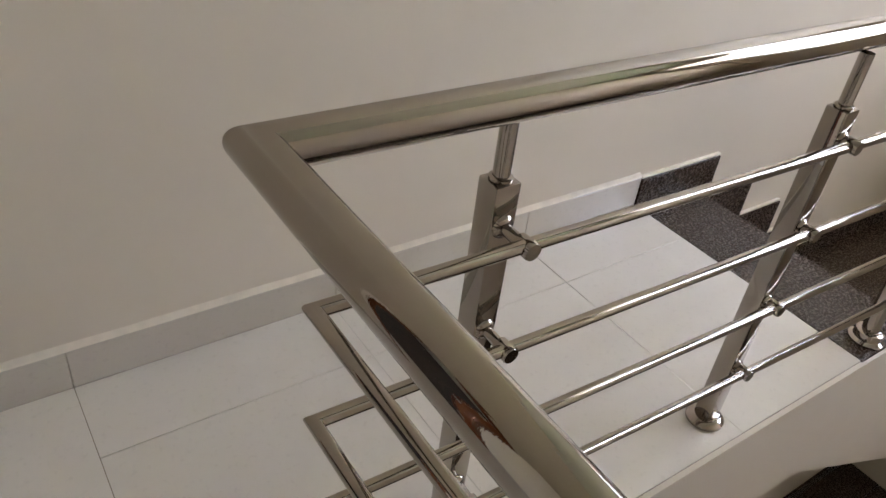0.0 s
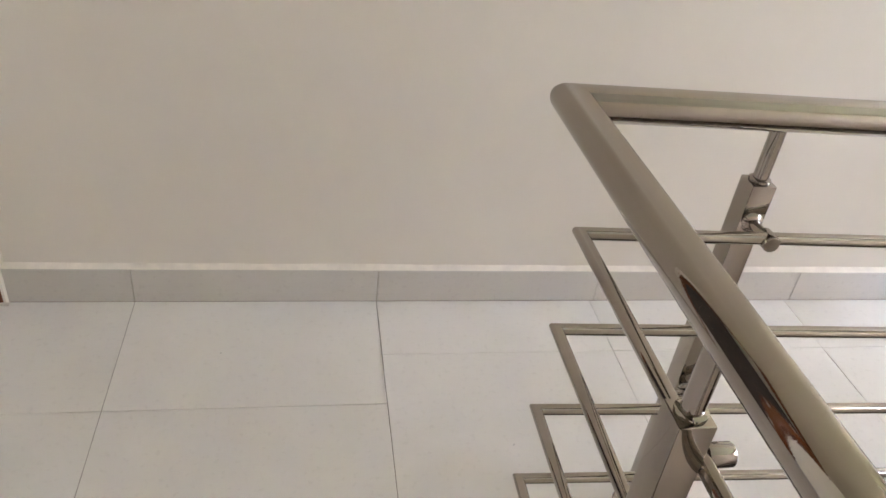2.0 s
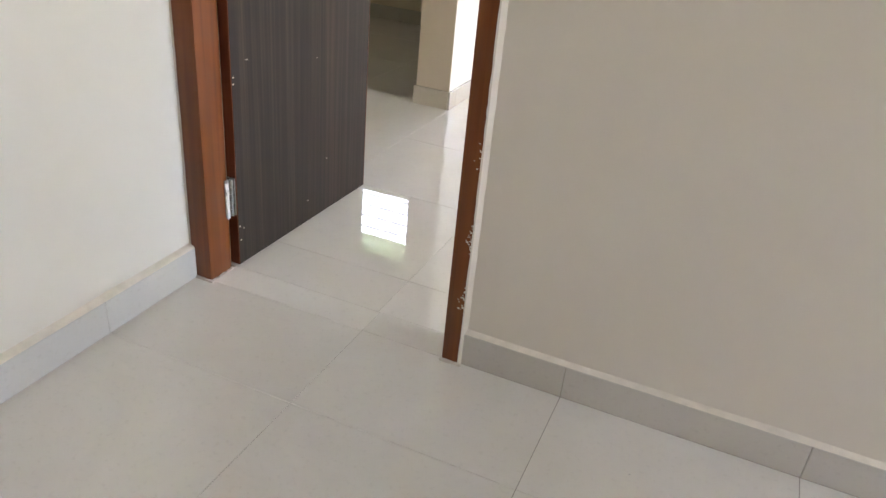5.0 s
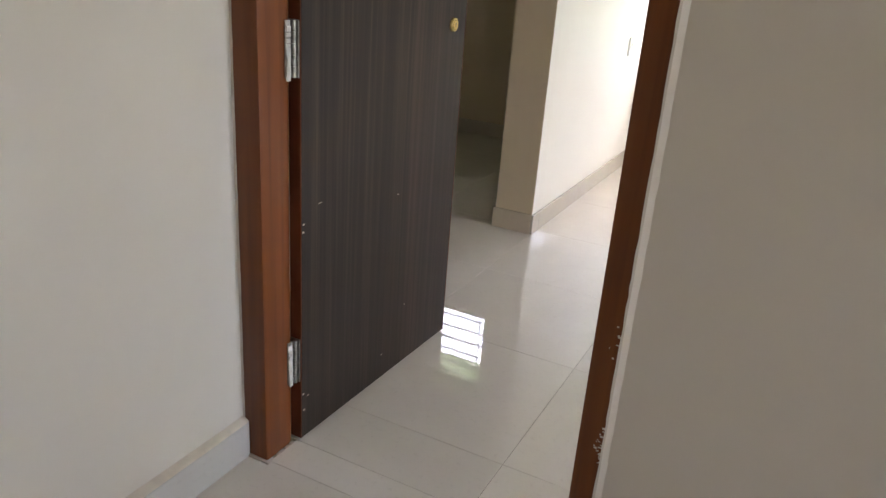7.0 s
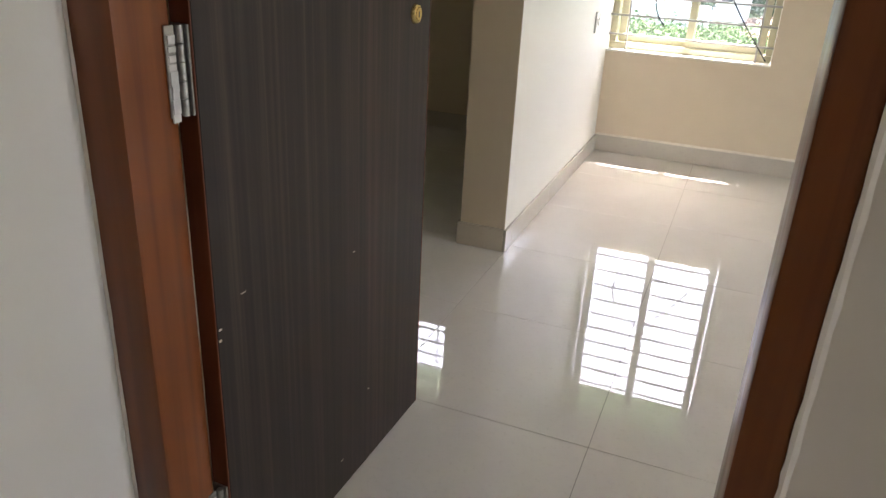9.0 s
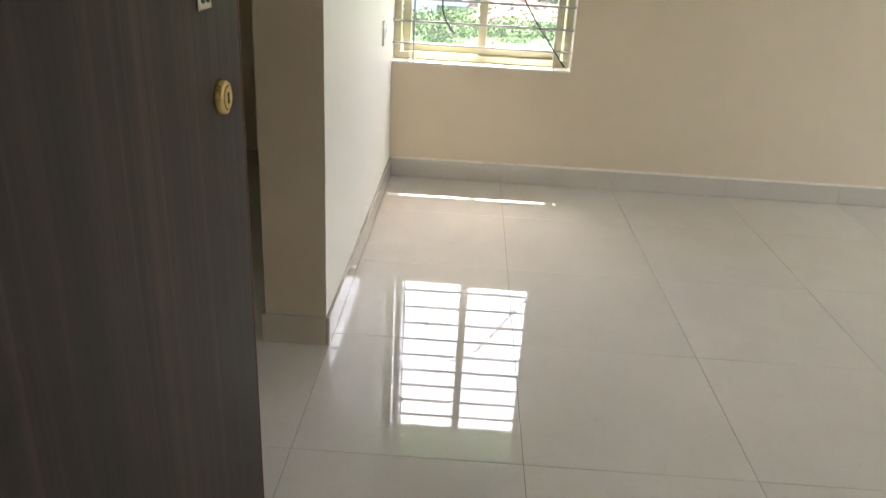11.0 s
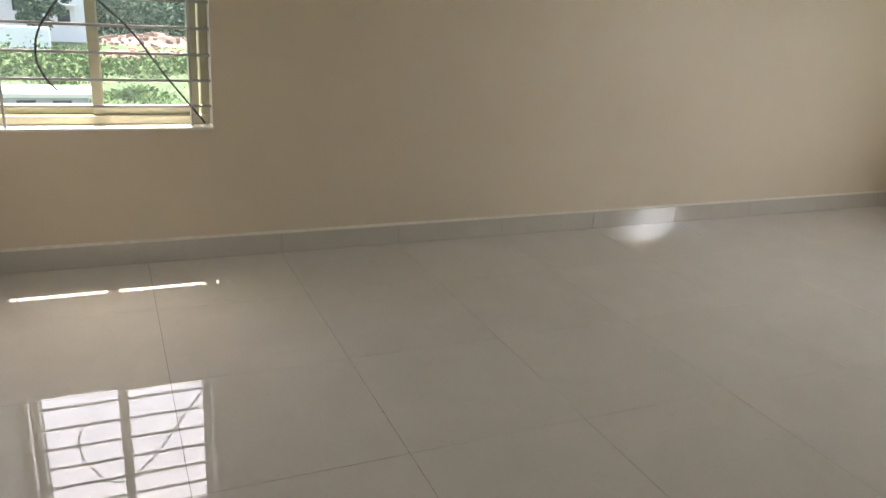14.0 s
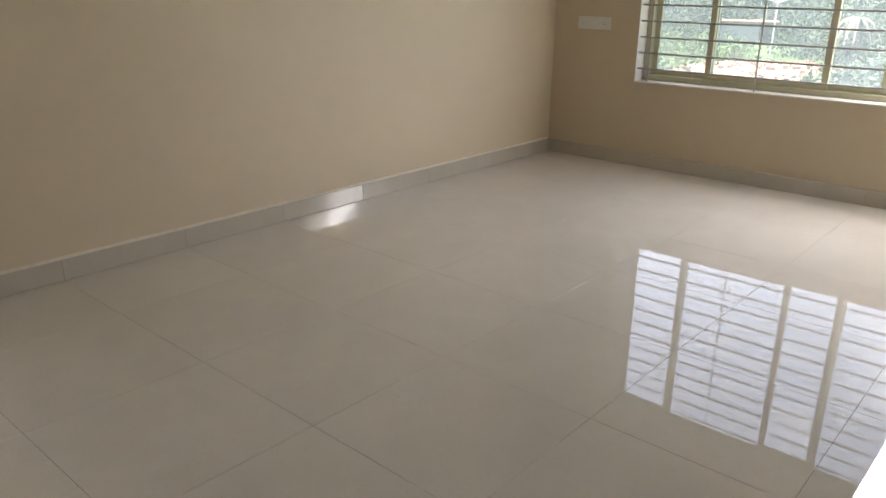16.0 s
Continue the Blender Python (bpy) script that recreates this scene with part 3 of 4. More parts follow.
    # rough filler where frame meets plaster, and crumbs at the foot
    rnd = random.Random(5)

    def ragged(x, y, width, back, name, parent, mat=M_FILLER):
        """A smeared plaster band between frame and wall, ragged on the frame's side."""
        bm = bmesh.new()
        prev = None
        z = 0.002
        while z < 2.06:
            w = width + 0.0015 * rnd.random() ** 2
            edge = x - math.copysign(0.002 * rnd.random() ** 2, width)
            ring = [bm.verts.new(p) for p in ((edge, y - 0.001, z), (edge, y - 0.0034, z), (x + w * 0.3, y - 0.0022 - 0.0006 * rnd.random(), z), (x + w, back - 0.0008, z))]
            if prev:
                for k in range(3):
                    bm.faces.new((prev[k], prev[k + 1], ring[k + 1], ring[k]))
            prev = ring
            z += 0.014 + 0.03 * rnd.random()
        ob = mesh_object(name, bm, mat, True)
        ob.parent = parent
    ragged(0.0515, -0.002, 0.012, WY0, "plaster_band", frame_r, M_CORRIDOR)
    ragged(LX + 0.0025, -0.003, 0.004, -0.003, "plaster_band", frame_l)
    bm = bmesh.new()
    for k in range(46):
        z = rnd.choice((0.2, 0.235, 0.37, 0.40, 0.62)) + rnd.gauss(0, 0.016)
        x, s = 0.052 - abs(rnd.gauss(0, 0.007)), 0.0006 + 0.0011 * rnd.random()
        box(x - s * rnd.uniform(1, 4), x + s, -0.0036, -0.0028, z - s, z + s * rnd.uniform(0.8, 2.0), bm=bm)
    ob = mesh_object("plaster_specks", bm, M_FILLER)
    ob.parent = frame_r
    for nm, par, xa, xb in (("filler_foot", frame_l, LX + 0.002, -0.784), ("filler_foot", frame_r, 0.0, 0.056)):
        bm = bmesh.new()
        for k in range(26):
            x = xa + (xb - xa) * rnd.random()
            s = 0.002 + 0.004 * rnd.random()
            box(x - s * 1.6, x + s * 1.6, -0.006 - s, -0.003, 0.0004, 0.001 + s, 0.0006, bm=bm)
        if par is frame_l:
            for k in range(20):
                y, s = 0.1 * rnd.random(), 0.002 + 0.003 * rnd.random()
                box(-0.787, -0.784 + s, y - s, y + s, 0.0004, 0.001 + s, 0.0006, bm=bm)
        ob = mesh_object(nm, bm, M_FILLER)
        ob.parent = par


door()


# ---------------------------------------------------------------- windows
def window(name, label, m, width, height, mullions, verticals, pane_material=M_GLASS, inset=0.0):
    """A sliding window in an opening: local x along the wall, y outwards from the room's face, z up from the opening's foot."""
    root = thing(name, label, "window", kind="structure")
    root.matrix_world = m
    part("window_sill", box(-0.002, width + 0.002, -0.006, 0.2, 0.0005, 0.010, 0.002), M_SILL, root)
    z0 = 0.0105
    f = 0.038
    bm = box(0.002, width - 0.002, 0.075 + inset, 0.155 + inset, z0, z0 + f, 0.003)
    box(0.002, width - 0.002, 0.075 + inset, 0.155 + inset, height - f, height - 0.002, 0.003, bm=bm)
    box(0.002, f, 0.075 + inset, 0.155 + inset, z0 + f + 0.0005, height - f - 0.0005, 0.003, bm=bm)
    box(width - f, width - 0.002, 0.075 + inset, 0.155 + inset, z0 + f + 0.0005, height - f - 0.0005, 0.003, bm=bm)
    part("window_frame", bm, M_IVORY, root, "ivory window frame")
    for n, (a, b, track) in enumerate(mullions):
        y = 0.092 + inset + 0.03 * track
        s = 0.040
        za, zb = z0 + f + 0.001, height - f - 0.001
        bm = box(a, b, y, y + 0.024, za, za + s, 0.002)
        box(a, b, y, y + 0.024, zb - s, zb, 0.002, bm=bm)
        box(a, a + s, y, y + 0.024, za + s + 0.0005, zb - s - 0.0005, 0.002, bm=bm)
        box(b - s, b, y, y + 0.024, za + s + 0.0005, zb - s - 0.0005, 0.002, bm=bm)
        sash = part("sash", bm, M_IVORY, root)
        g = mesh_object("pane", box(a + s - 0.004, b - s + 0.004, y + 0.010, y + 0.014, za + s - 0.004, zb - s + 0.004), pane_material)
        g.parent = sash
        g.visible_shadow = False
    z = 0.097
    while z < height - 0.03:
        part("bar", tube([(0.0005, 0.032, z), (width - 0.0005, 0.032, z)], 0.0064, 8), M_BAR, root, smooth=True)
        z += 0.109
    for x in verticals:
        part("upright_bar", tube([(x, 0.024, 0.0105), (x, 0.024, height - 0.002)], 0.0056, 8), M_BAR, root, smooth=True)
    return root


w1h = W1[3] - W1[2]
window("window_1", "ivory sliding window with white horizontal security bars", pose(W1[0], FAR, W1[2]), W1[1] - W1[0], w1h,
       [(0.0455, 0.478, 1), (0.433, W1[1] - W1[0] - 0.0455, 0)], [0.108, W1[1] - W1[0] - 0.085])
w2w = W2[1] - W2[0]
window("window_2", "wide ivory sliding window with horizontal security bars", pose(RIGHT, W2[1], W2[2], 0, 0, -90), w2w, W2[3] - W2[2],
       [(0.0455, 0.50, 1), (0.455, 1.255, 0), (1.21, 1.60, 1), (1.555, w2w - 0.0455, 0)], [0.085, 0.845, 1.63, w2w - 0.085], M_GLASS_HAZY, 0.04)
window("window_3", "small high barred window of the side room", pose(W3[0], FAR, W3[2]), W3[1] - W3[0], W3[3] - W3[2],
       [(0.0385, W3[1] - W3[0] - 0.0385, 0)], [0.1, 0.65])
window("window_4", "tall stairwell window with horizontal bars", pose(STAIR_X, W4[1], W4[2], 0, 0, -90), W4[1] - W4[0], W4[3] - W4[2],
       [(0.0455, 1.18, 1), (1.13, W4[1] - W4[0] - 0.0455, 0)], [0.4, 1.2, 1.9])

# sunshades over the windows; the side room's one is unseen, added to stop sun
for nm, (x0, x1, y0, y1), z0 in (("sunshade_far", (-1.2, 0.4, FAR_OUT, 4.466), 2.082), ("added_shade_side", (-2.8, -1.4, FAR_OUT, 4.545), 2.36), ("sunshade_right", (RIGHT_OUT, 5.35, 0.4, 3.5), 2.36)):
    tagged(mesh_object(nm, box(x0, x1, y0, y1, z0, z0 + 0.08, 0.005), M_HOUSE), "white painted concrete sunshade slab over the window", "sunshade", kind="structure")

# loose cable hanging in the window
curve = bpy.data.curves.new("cable", "CURVE")
curve.dimensions = "3D"
curve.bevel_depth = 0.0042
curve.bevel_resolution = 3
sp = curve.splines.new("BEZIER")
cable_pts = [(0.012, 3.868, 0.628), (-0.12, 3.866, 0.80), (-0.335, 3.862, 1.08), (-0.455, 3.858, 1.152), (-0.575, 3.862, 1.05), (-0.622, 3.866, 0.92), (-0.602, 3.866, 0.825), (-0.555, 3.866, 0.762)]
sp.bezier_points.add(len(cable_pts) - 1)
for bp, co in zip(sp.bezier_points, cable_pts):
    bp.co = co
    bp.handle_left_type = bp.handle_right_type = "AUTO"
tagged(new("cable", curve), "loose black cable looped through the window bars", "cable").data.materials.append(M_CABLE)


# ---------------------------------------------------------------- switch plates
def switch_plate(name, label, m, width, height, rockers, sockets):
    root = thing(name, label, "switch")
    root.matrix_world = m
    part("plate", box(-width / 2, width / 2, 0.0, 0.009, -height / 2, height / 2, 0.003, 2), M_PLASTIC, root, smooth=True)
    for x in rockers:
        part("rocker", box(x - 0.010, x + 0.010, 0.0085, 0.0125, -0.021, 0.021, 0.0015), M_PLASTIC, root)
    for x in sockets:
        part("socket_face", box(x - 0.021, x + 0.021, 0.0085, 0.0105, -0.021, 0.021, 0.001), M_PLASTIC, root)
        for dx, dz in ((0, 0.010), (-0.009, -0.007), (0.009, -0.007)):
            part("socket_hole", lathe([(0.0032, 0), (0.0032, 0.0006)], 10, m=pose(x + dx, 0.0104, dz, -90, 0, 0)), M_MARK, root)


switch_plate("switch_plate", "white plastic switch and socket plate on the cream wall", pose(RIGHT - 0.0005, 3.497, 1.0, 0, 0, 90), 0.27, 0.088, (0.075, 0.1), (-0.085,))
switch_plate("switch_plate", "small white switch plate on the side wall", pose(-0.8675, 3.455, 0.80, 0, 0, -90), 0.088, 0.11, (-0.02, 0.02), ())


# ---------------------------------------------------------------- outdoors
GROUND = -3.4
bm = bmesh.new()
bmesh.ops.create_grid(bm, x_segments=120, y_segments=120, size=1500)
for v in bm.verts:
    # finer near the house
    v.co.x = math.copysign(abs(v.co.x / 1500) ** 2.2 * 1500, v.co.x)
    v.co.y = math.copysign(abs(v.co.y / 1500) ** 2.2 * 1500, v.co.y)
    d = v.co.length
    v.co.z = GROUND + (noise.noise((v.co.x * 0.07, v.co.y * 0.07, 0)) * 0.35 if 8 < d < 200 else 0)
tagged(mesh_object("ground", bm, M_GRASS, True), "green field with bare sandy patches", "ground", kind="structure")


def tree(name, label, x, y, height, spread, seed, leaf=M_LEAF, count=2600, size=0.32):
    rnd = random.Random(seed)
    root = thing(name, label, "tree", "trees beyond the field", at=(x, y, GROUND - 0.1))
    bm = bmesh.new()
    tips = []

    def limb(a, direction, length, r, depth):
        pts = [a]
        d = direction.normalized()
        for k in range(3):
            d = (d + Vector((rnd.uniform(-0.2, 0.2), rnd.uniform(-0.2, 0.2), rnd.uniform(-0.05, 0.15)))).normalized()
            pts.append(pts[-1] + d * length / 3)
        for k in range(3):
            tube([pts[k], pts[k + 1]], r * (1 - 0.22 * k), 6, bm=bm, caps=False)
        if depth == 0:
            tips.append(pts[-1])
            return
        for k in range(3):
            ang = rnd.uniform(0, 6.28)
            nd = d + Vector((math.cos(ang), math.sin(ang), rnd.uniform(-0.1, 0.5))) * 0.9
            limb(pts[-1] if k else pts[-2], nd, length * 0.62, r * 0.5, depth - 1)
        tips.append(pts[-1])

    limb(Vector((0, 0, 0)), Vector((0, 0, 1)), height * 0.45, height * 0.028, 2)
    part("trunk", bm, M_BARK, root)
    bm = bmesh.new()
    clumps = []
    for t in tips:
        for k in range(3):
            clumps.append((t + Vector((rnd.gauss(0, 0.3), rnd.gauss(0, 0.3), rnd.gauss(0.1, 0.25))) * spread, rnd.uniform(0.25, 0.5) * spread))
    for k in range(count):
        c, r = rnd.choice(clumps)
        o = Vector((rnd.gauss(0, 1), rnd.gauss(0, 1), rnd.gauss(0, 0.8)))
        p = c + o.normalized() * r * rnd.uniform(0.5, 1.0)
        u = Vector((rnd.gauss(0, 1), rnd.gauss(0, 1), rnd.gauss(0, 0.6))).normalized()
        w = u.cross(Vector((rnd.gauss(0, 1), rnd.gauss(0, 1), rnd.gauss(0, 1)))).normalized()
        s = size * rnd.uniform(0.5, 1.2)
        vs = [bm.verts.new(p + q) for q in (-u * s, w * s * 0.5, u * s, -w * s * 0.5)]
        bm.faces.new(vs)
    part("crown", bm, leaf, root)


def house(name, label, x, y, w, d, h, mat, windows, rot=0.0):
    root = thing(name, label, "house", at=(0, 0, 0))
    root.matrix_world = pose(x, y, GROUND, 0, 0, rot)
    part("wall", box(-w / 2, w / 2, -d / 2, d / 2, -0.5, h), mat, root)
    part("roof", box(-w / 2 - 0.5, w / 2 + 0.5, -d / 2 - 0.5, d / 2 + 0.5, h + 0.01, h + 0.25), M_HOUSE, root)
    part("parapet", box(-w / 2 - 0.3, w / 2 + 0.3, -d / 2 - 0.3, -d / 2 - 0.15, h + 0.26, h + 1.0), mat, root)
    for wx, wz, ww, wh in windows:
        wn = part("window", box(wx - ww / 2 - 0.08, wx + ww / 2 + 0.08, -d / 2 - 0.06, -d / 2 - 0.01, wz - wh / 2 - 0.08, wz + wh / 2 + 0.08), M_HOUSE, root)
        g = mesh_object("pane", box(wx - ww / 2, wx + ww / 2, -d / 2 - 0.075, -d / 2 - 0.062, wz - wh / 2, wz + wh / 2), M_FAR_DARK)
        g.parent = wn
        part("sunshade", box(wx - ww / 2 - 0.3, wx + ww / 2 + 0.3, -d / 2 - 0.5, -d / 2 - 0.01, wz + wh / 2 + 0.2, wz + wh / 2 + 0.3), M_HOUSE, root)
    part("ledge", box(-w / 2 - 0.1, w / 2 + 0.1, -d / 2 - 0.35, -d / 2 - 0.01, h / 2 - 0.1, h / 2 + 0.05), M_HOUSE, root)


house("house", "white house beyond the field", -4.2, 54.5, 6.8, 9, 6.6, M_HOUSE, [(-0.05, 1.95, 0.75, 0.65), (2.1, 1.45, 0.65, 0.7), (-2.4, 4.6, 1.1, 1.2), (1.8, 4.6, 1.1, 1.2)])
house("house", "ochre house at the edge of the field", -9.2, 53.5, 7.0, 9, 6.2, M_HOUSE2, [(2.2, 2.0, 0.9, 0.8), (-1.5, 2.0, 1.0, 1.0), (1.0, 4.7, 1.2, 1.2)])
tagged(mesh_object("compound_wall", box(-7.0, -2.6, 44.0, 44.25, GROUND - 0.4, GROUND + 1.25, 0.02), M_HOUSE), "white compound wall in front of the houses", "boundary wall")
# weeds and grass tufts over the near field
rnd = random.Random(23)
bm = bmesh.new()
for k in range(8500):
    x, y = rnd.uniform(-13, 7), rnd.uniform(19, 46)
    if -9.3 < x < -0.4 and 27.6 < y < 30.1:
        continue
    tall = 0.10 + 0.38 * max(0.0, noise.noise((x * 0.5, y * 0.35, 3.0)))
    for j in range(3):
        ang = rnd.uniform(0, 6.28)
        dx, dy = math.cos(ang), math.sin(ang)
        h = tall * rnd.uniform(0.6, 1.4)
        bx, by = x + rnd.gauss(0, 0.12), y + rnd.gauss(0, 0.12)
        w = rnd.uniform(0.018, 0.05)
        base = GROUND + noise.noise((bx * 0.07, by * 0.07, 0)) * 0.35 - 0.05
        bm.faces.new([bm.verts.new(v) for v in ((bx - dy * w, by + dx * w, base), (bx + dy * w, by - dx * w, base), (bx + dx * h * 0.5 + dy * w * 0.6, by + dy * h * 0.5 - dx * w * 0.6, base + h * 0.8), (bx + dx * h, by + dy * h, base + h))])
tagged(mesh_object("weeds", bm, M_WEED), "uneven green weeds and grass tufts in the field", "weeds", kind="stuff")
slab_root = thing("low_roof", "low white roof slab at the edge of the field", "low roof", at=(0, 0, GROUND))
part("roof_slab", box(-9.0, -0.72, 27.9, 29.8, 0.30, 0.46, 0.02), M_RENDERED, slab_root)
# Flat dark panels in place of the openings' shade.
for k in range(7):
    part("opening", box(-8.2 + 1.05 * k, -7.65 + 1.05 * k, 27.985, 27.999, -0.2, 0.22), M_FAR_DARK, slab_root)
part("wall", box(-8.9, -0.85, 28.0, 29.7, -0.4, 0.299), M_ROOF, slab_root)
shed_root = thing("shed", "small grey shed with an open doorway among the trees", "shed")
shed_root.matrix_world = pose(68.5, 25.5, GROUND, 0, 0, -70)
part("wall", box(-2.4, 0.9, -1.5, 1.5, -0.3, 1.75), M_ROOF, shed_root)
# Solid dark block in place of the doorway's shaded inside.
part("doorway", box(0.95, 2.0, -1.3, 1.5, -0.3, 1.7), M_FAR_DARK, shed_root)
part("roof", box(-2.8, 2.4, -1.9, 1.9, 1.76, 1.86), M_SOIL, shed_root)
lamp_root = thing("street_lamp", "thin white twin-arm street lamp pole", "street lamp", at=(57.0, 19.5, GROUND))
part("pole", tube([(0, 0, -0.2), (0, 0, 3.75)], 0.06, 8), M_HOUSE, lamp_root)
for sgn in (-1, 1):
    part("arm", tube([(0, 0, 3.6), (0.35 * sgn, -1.0 * sgn, 3.95)], 0.045, 6), M_HOUSE, lamp_root)
    part("lamp_head", box(0.35 * sgn - 0.12, 0.35 * sgn + 0.12, -1.0 * sgn - 0.3, -1.0 * sgn + 0.3, 3.95, 4.03, 0.02), M_HOUSE, lamp_root)

tree_spots = [(2.0, 66, 9, 2.4, 1, M_LEAF2), (8.0, 68, 10, 2.4, 2, M_LEAF2), (-3.0, 46.3, 3.2, 0.8, 5, M_LEAF2),
              (80, 30, 10, 2.6, 6, M_LEAF2), (78, 38, 10, 2.6, 7, M_LEAF2), (74, 16, 10, 2.6, 8, M_LEAF2), (66, 12, 9, 2.4, 9, M_LEAF2), (82, 22, 10, 2.4, 13, M_LEAF2), (60, 33, 9, 2.3, 14, M_LEAF2)]
for x, y, h, s, seed, leaf in tree_spots:
    tree("tree", "leafy green tree beyond the window", x, y, h, s, seed, leaf, 6500, 0.20 if h > 5 else 0.12)


def dry_palm(x, y):
    rnd = random.Random(31)
    root = thing("palm", "pale palm with drooping dry fronds", "palm", at=(x, y, GROUND - 0.1))
    part("trunk", tube([(0, 0, 0), (0.1, 0.1, 1.5), (0.1, 0.2, 2.9)], 0.13, 8), M_BARK, root)
    for k in range(14):
        a = 6.283 * k / 14 + rnd.uniform(-0.2, 0.2)
        reach = rnd.uniform(1.1, 1.7)
        bm = bmesh.new()
        prev = None
        for q in range(9):
            t = q / 8
            p = Vector((0.1 + math.cos(a) * reach * t, 0.2 + math.sin(a) * reach * t, 2.9 + 0.9 * t - 2.4 * t * t))
            side = Vector((-math.sin(a), math.cos(a), -0.25)) * 0.22 * (1 - t * 0.8)
            ring = [bm.verts.new(p - side - Vector((0, 0, 0.1))), bm.verts.new(p), bm.verts.new(p + side - Vector((0, 0, 0.1)))]
            if prev:
                bm.faces.new((prev[0], prev[1], ring[1], ring[0]))
                bm.faces.new((prev[1], prev[2], ring[2], ring[1]))
            prev = ring
        part("frond", bm, M_STRAW if k % 3 else M_LEAF2, root)


dry_palm(55.0, 13.6)


def bush_belt(name, label, x0, x1, y0, y1, n, seed, h=0.9, mat=M_LEAF, leaf=0.16, leaves=26):
    rnd = random.Random(seed)
    verts, faces = [], []
    for k in range(n):
        cx, cy = rnd.uniform(x0, x1), rnd.uniform(y0, y1)
        hh = h * rnd.uniform(0.5, 1.2)
        wide = 0.35 * hh + 0.15
        for q in range(leaves):
            p = Vector((cx + rnd.gauss(0, wide), cy + rnd.gauss(0, wide), GROUND + hh * min(1.0, abs(rnd.gauss(0, 0.5)))))
            u = Vector((rnd.gauss(0, 1), rnd.gauss(0, 1), rnd.gauss(0, 1))).normalized()
            w = u.cross(Vector((rnd.gauss(0, 1), rnd.gauss(0, 1), rnd.gauss(0, 1)))).normalized()
            s = leaf * rnd.uniform(0.5, 1.3)
            at = len(verts)
            verts += [p - u * s, p + w * s * 0.5, p + u * s, p - w * s * 0.5]
            faces.append((at, at + 1, at + 2, at + 3))
    me = bpy.data.meshes.new(name)
    me.from_pydata(verts, [], faces)
    me.materials.append(mat)
    tagged(new(name, me), label, "bushes", kind="stuff")


bush_belt("bushes", "low green shrubs across the field", -12, -0.5, 34.5, 42, 170, 21, 0.9, M_LEAF, 0.12, 40)
bush_belt("bushes", "low green shrubs before the rubble", -0.5, 9, 36, 40, 110, 24, 0.5, M_LEAF, 0.12, 40)
bush_belt("bushes", "tall dark green thicket behind the rubble", -0.3, 13, 56, 66, 180, 25, 3.4, M_LEAF2, 0.14, 330)
bush_belt("bushes", "light green shrubs beside the soil bank", 34, 54, 19.5, 27, 150, 22, 1.6, M_LEAF, 0.16, 50)
bush_belt("bushes", "thick green shrubs under the trees", 36, 56, 2, 11.5, 200, 23, 1.5, M_LEAF2, 0.18, 50)
bush_belt("bushes", "tall green thicket behind the shed", 72, 90, 5, 50, 360, 26, 5.0, M_LEAF2, 0.19, 330)
bush_belt("bushes", "green thicket behind the soil bank", 56, 66, 2, 17.5, 140, 27, 3.4, M_LEAF2, 0.15, 260)
bush_belt("bushes", "green thicket at the field's corner", 50, 66, 29, 42, 160, 28, 3.6, M_LEAF2, 0.15, 260)


def heap(name, label, x, y, rx, ry, h, mat, seed):
    rnd = random.Random(seed)
    bm = bmesh.new()
    bmesh.ops.create_grid(bm, x_segments=40, y_segments=24, size=1.0)
    for v in bm.verts:
        r = math.hypot(v.co.x, v.co.y)
        z = max(0.0, 1 - r) ** 0.7 * h
        z *= 0.7 + 0.6 * noise.noise((v.co.x * 4, v.co.y * 4, seed))
        v.co = Vector((x + v.co.x * rx, y + v.co.y * ry, GROUND - 0.05 + z))
    for k in range(160):
        a, r = rnd.uniform(0, 6.28), rnd.random() ** 0.6
        s = rnd.uniform(0.03, 0.13)
        cx, cy = x + math.cos(a) * rx * r, y + math.sin(a) * ry * r
        cz = GROUND + max(0.0, 1 - r) ** 0.7 * h * 0.8
        box(cx - s, cx + s, cy - s, cy + s, cz - s, cz + s * 0.6, bm=bm)
    tagged(mesh_object(name, bm, mat), label, "heap", kind="stuff")


heap("rubble_heap", "heap of pale broken rubble in the field", 2.6, 50.5, 4.2, 1.8, 0.8, M_RUBBLE, 3)
heap("sandy_path", "bare sandy strip across the field", 4.5, 44.8, 7.5, 3.6, 0.12, M_SOIL, 5)
heap("soil_bank", "bare reddish soil bank beyond the window", 46, 16.2, 8.5, 5.2, 0.35, M_SOIL, 7)


# ---------------------------------------------------------------- floor tiles and skirting
TILE = 0.6
JOINT = 0.0016
tile_cache = {}


def tile_mesh(name, w, d, mat, top=0.0, thick=0.009):
    key = (round(w, 4), round(d, 4), mat.name)
    if key not in tile_cache:
        me = bpy.data.meshes.new(name)
        e = 0.0002
        v = [(0, 0, top - thick), (w, 0, top - thick), (w, d, top - thick), (0, d, top - thick),
             (0, 0, top - e), (w, 0, top - e), (w, d, top - e), (0, d, top - e),
             (e, e, top), (w - e, e, top), (w - e, d - e, top), (e, d - e, top)]
        fs = [(8, 9, 10, 11), (3, 2, 1, 0)]
        for a in range(4):
            b = (a + 1) % 4
            fs += [(a, b, 4 + b, 4 + a), (4 + a, 4 + b, 8 + b, 8 + a)]
        me.from_pydata(v, [], fs)
        me.materials.append(mat)
        tile_cache[key] = me
    return tile_cache[key]


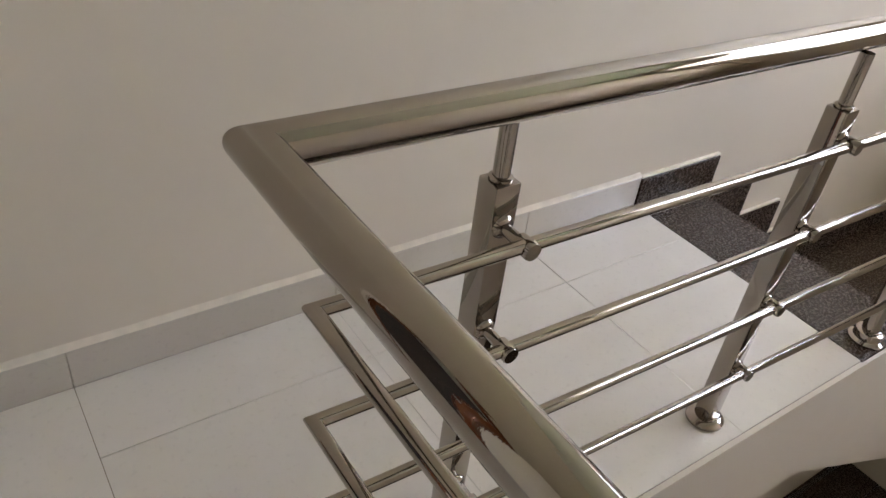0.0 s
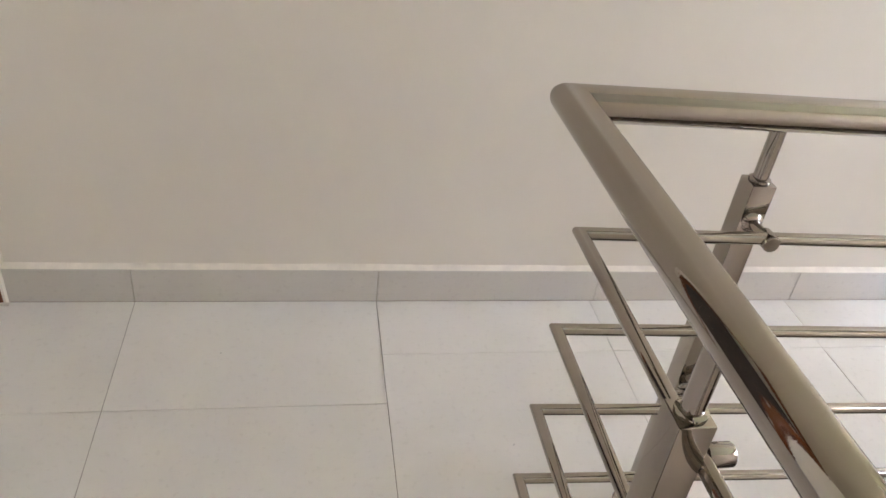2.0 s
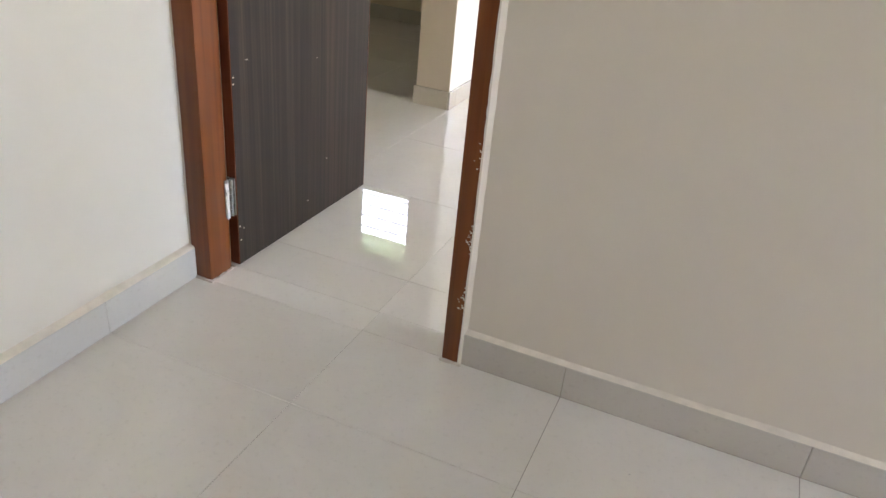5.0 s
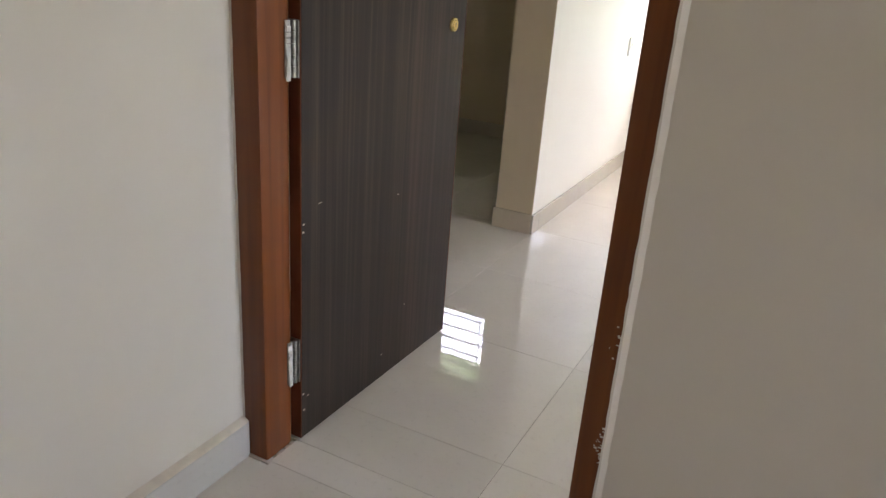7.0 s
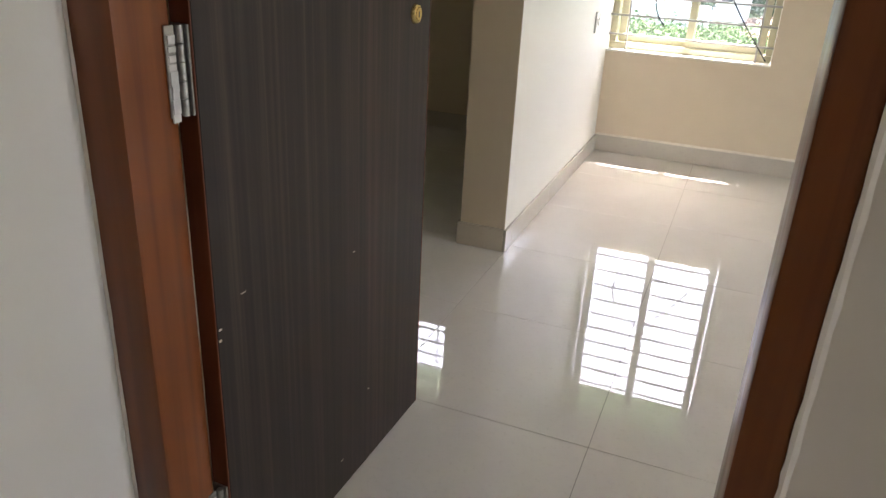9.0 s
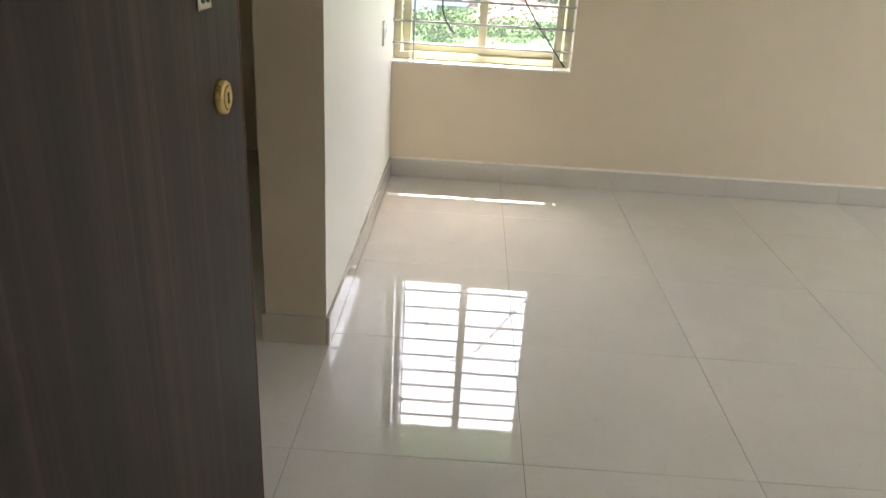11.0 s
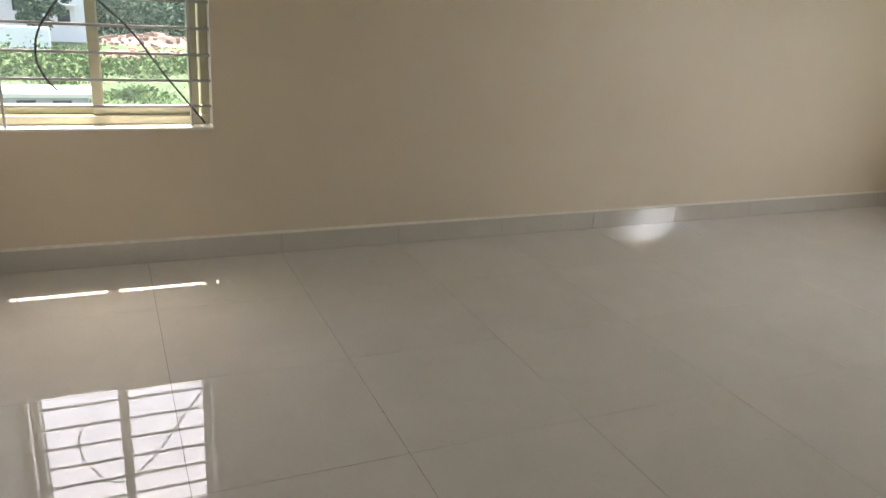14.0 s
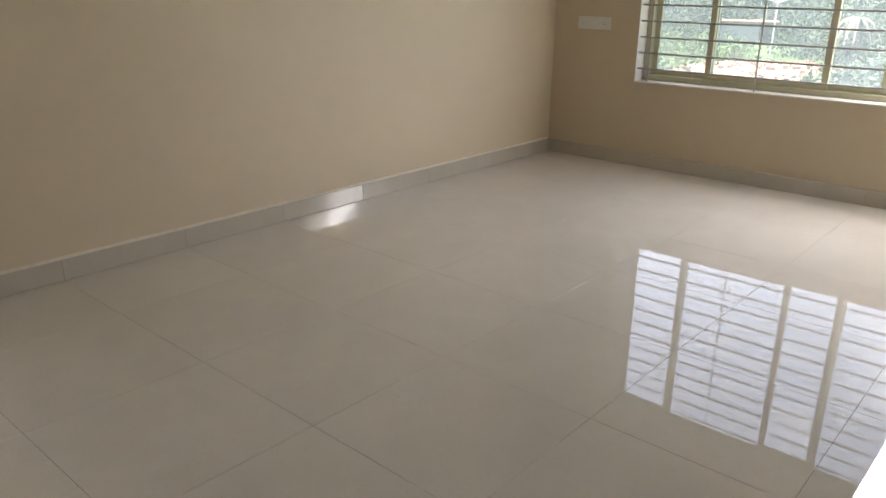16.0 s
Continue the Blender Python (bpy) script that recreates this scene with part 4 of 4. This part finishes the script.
def lay(parent, xs, ys):
    """Tiles between the joint lines xs and ys."""
    rnd = random.Random(11)
    for a, b in zip(xs, xs[1:]):
        for c, d in zip(ys, ys[1:]):
            if b - a < 0.01 or d - c < 0.01:
                continue
            ob = new("tile", tile_mesh("tile", b - a - JOINT, d - c - JOINT, M_TILE))
            ob.location = (a + JOINT / 2, c + JOINT / 2, 0.0)
            ob.parent = parent


def lines(lo, hi, through_line):
    k = math.ceil((lo + 0.02 - through_line) / TILE)
    out = [lo]
    while through_line + k * TILE < hi - 0.02:
        out.append(through_line + k * TILE)
        k += 1
    return out + [hi]


room_x = lines(DARK_X, RIGHT, 0.338)
lay(floor_room, room_x, [WY1, 0.325] + lines(0.325, FAR, 0.919)[1:])
lay(floor_corridor, lines(LX, 0.945, 0.345), lines(SOUTH, 0.006, -0.362))
lay(floor_corridor, [-0.784, -0.255, 0.0005], [0.006, WY1])
lay(floor_corridor, [0.945, SLAB_X], lines(SOUTH, SLAB_Y, -0.8))
lay(floor_corridor, [0.945, 1.535, 2.13, GRANITE_X], [SLAB_Y, -0.2, 0.006])


def skirting(name, label, run, axis, plane, side, joint, h=0.1, proud=0.012, mat=M_SKIRT, lip=False):
    """Skirting tiles along a wall face. side: +1 or -1, the way they stand out from it."""
    root = thing(name, label, "skirting", kind="structure")
    pts = lines(run[0], run[1], joint)
    for a, b in zip(pts, pts[1:]):
        g = 0.0004
        lo_, hi_ = sorted((plane, plane + side * proud))
        bm = box(a + g, b - g, lo_, hi_, 0.001, h, 0.0018) if axis == "y" else box(lo_, hi_, a + g, b - g, 0.001, h, 0.0018)
        part("skirting_tile", bm, mat, root)
    if lip:
        # hand-run mortar fillet that slopes back to the plaster
        a, b = run
        rnd = random.Random(int(1000 * abs(plane)) + 3)
        bm = bmesh.new()
        prev = None
        u = a
        while True:
            rise = h + 0.011 + 0.0025 * rnd.random()
            section = [(plane + side * 0.0005, h + 0.0004), (plane + side * (proud - 0.0006 - 0.001 * rnd.random()), h + 0.0004), (plane + side * (proud * 0.72), h + 0.0045), (plane + side * 0.0006, rise)]
            ring = [bm.verts.new((u, p, z) if axis == "y" else (p, u, z)) for p, z in section]
            if prev:
                for k in range(4):
                    bm.faces.new((prev[k], prev[(k + 1) % 4], ring[(k + 1) % 4], ring[k]))
            else:
                bm.faces.new(ring)
            prev = ring
            if u >= b:
                bm.faces.new(ring[::-1])
                break
            u = min(b, u + 0.05 + 0.06 * rnd.random())
        part("top_bead", bm, M_LIP, root, "pale painted top edge")


skirting("baseboard", "grey-beige tile skirting along the cream corridor wall", (0.0545, GRANITE_X - 0.001), "y", WY0, -1, 0.345, h=0.1, proud=0.013, lip=True)
skirting("baseboard", "brightly lit tile skirting along the corridor's side wall", (SOUTH, -0.004), "x", LX, 1, -0.362, h=0.104, proud=0.022, mat=M_SKIRT_LIT, lip=True)
skirting("baseboard", "grey tile skirting along the room's far wall", (-0.856, RIGHT - 0.013), "y", FAR, -1, 0.338, lip=True)
skirting("baseboard", "grey tile skirting under the wide window", (WY1, FAR), "x", RIGHT, -1, 0.919)
skirting("baseboard", "glossy tile skirting along the pier wall", (2.033, FAR), "x", -0.868, 1, 0.919)
skirting("baseboard", "cream tile skirting round the wall end", (-1.074, -0.869), "y", 2.045, -1, -2.0, mat=M_SKIRT_CREAM)
skirting("baseboard", "tile skirting on the pier's other face", (2.033, FAR), "x", -1.062, -1, 0.919)
skirting("baseboard", "tile skirting along the side room's wall", (DARK_X, -1.076), "y", FAR, -1, 0.338)
skirting("baseboard", "tile skirting along the room's back wall", (0.065, RIGHT - 0.013), "y", WY1, 1, 0.338)
skirting("baseboard", "tile skirting along the side room's back wall", (DARK_X, LX - 0.02), "y", WY1, 1, 0.338)
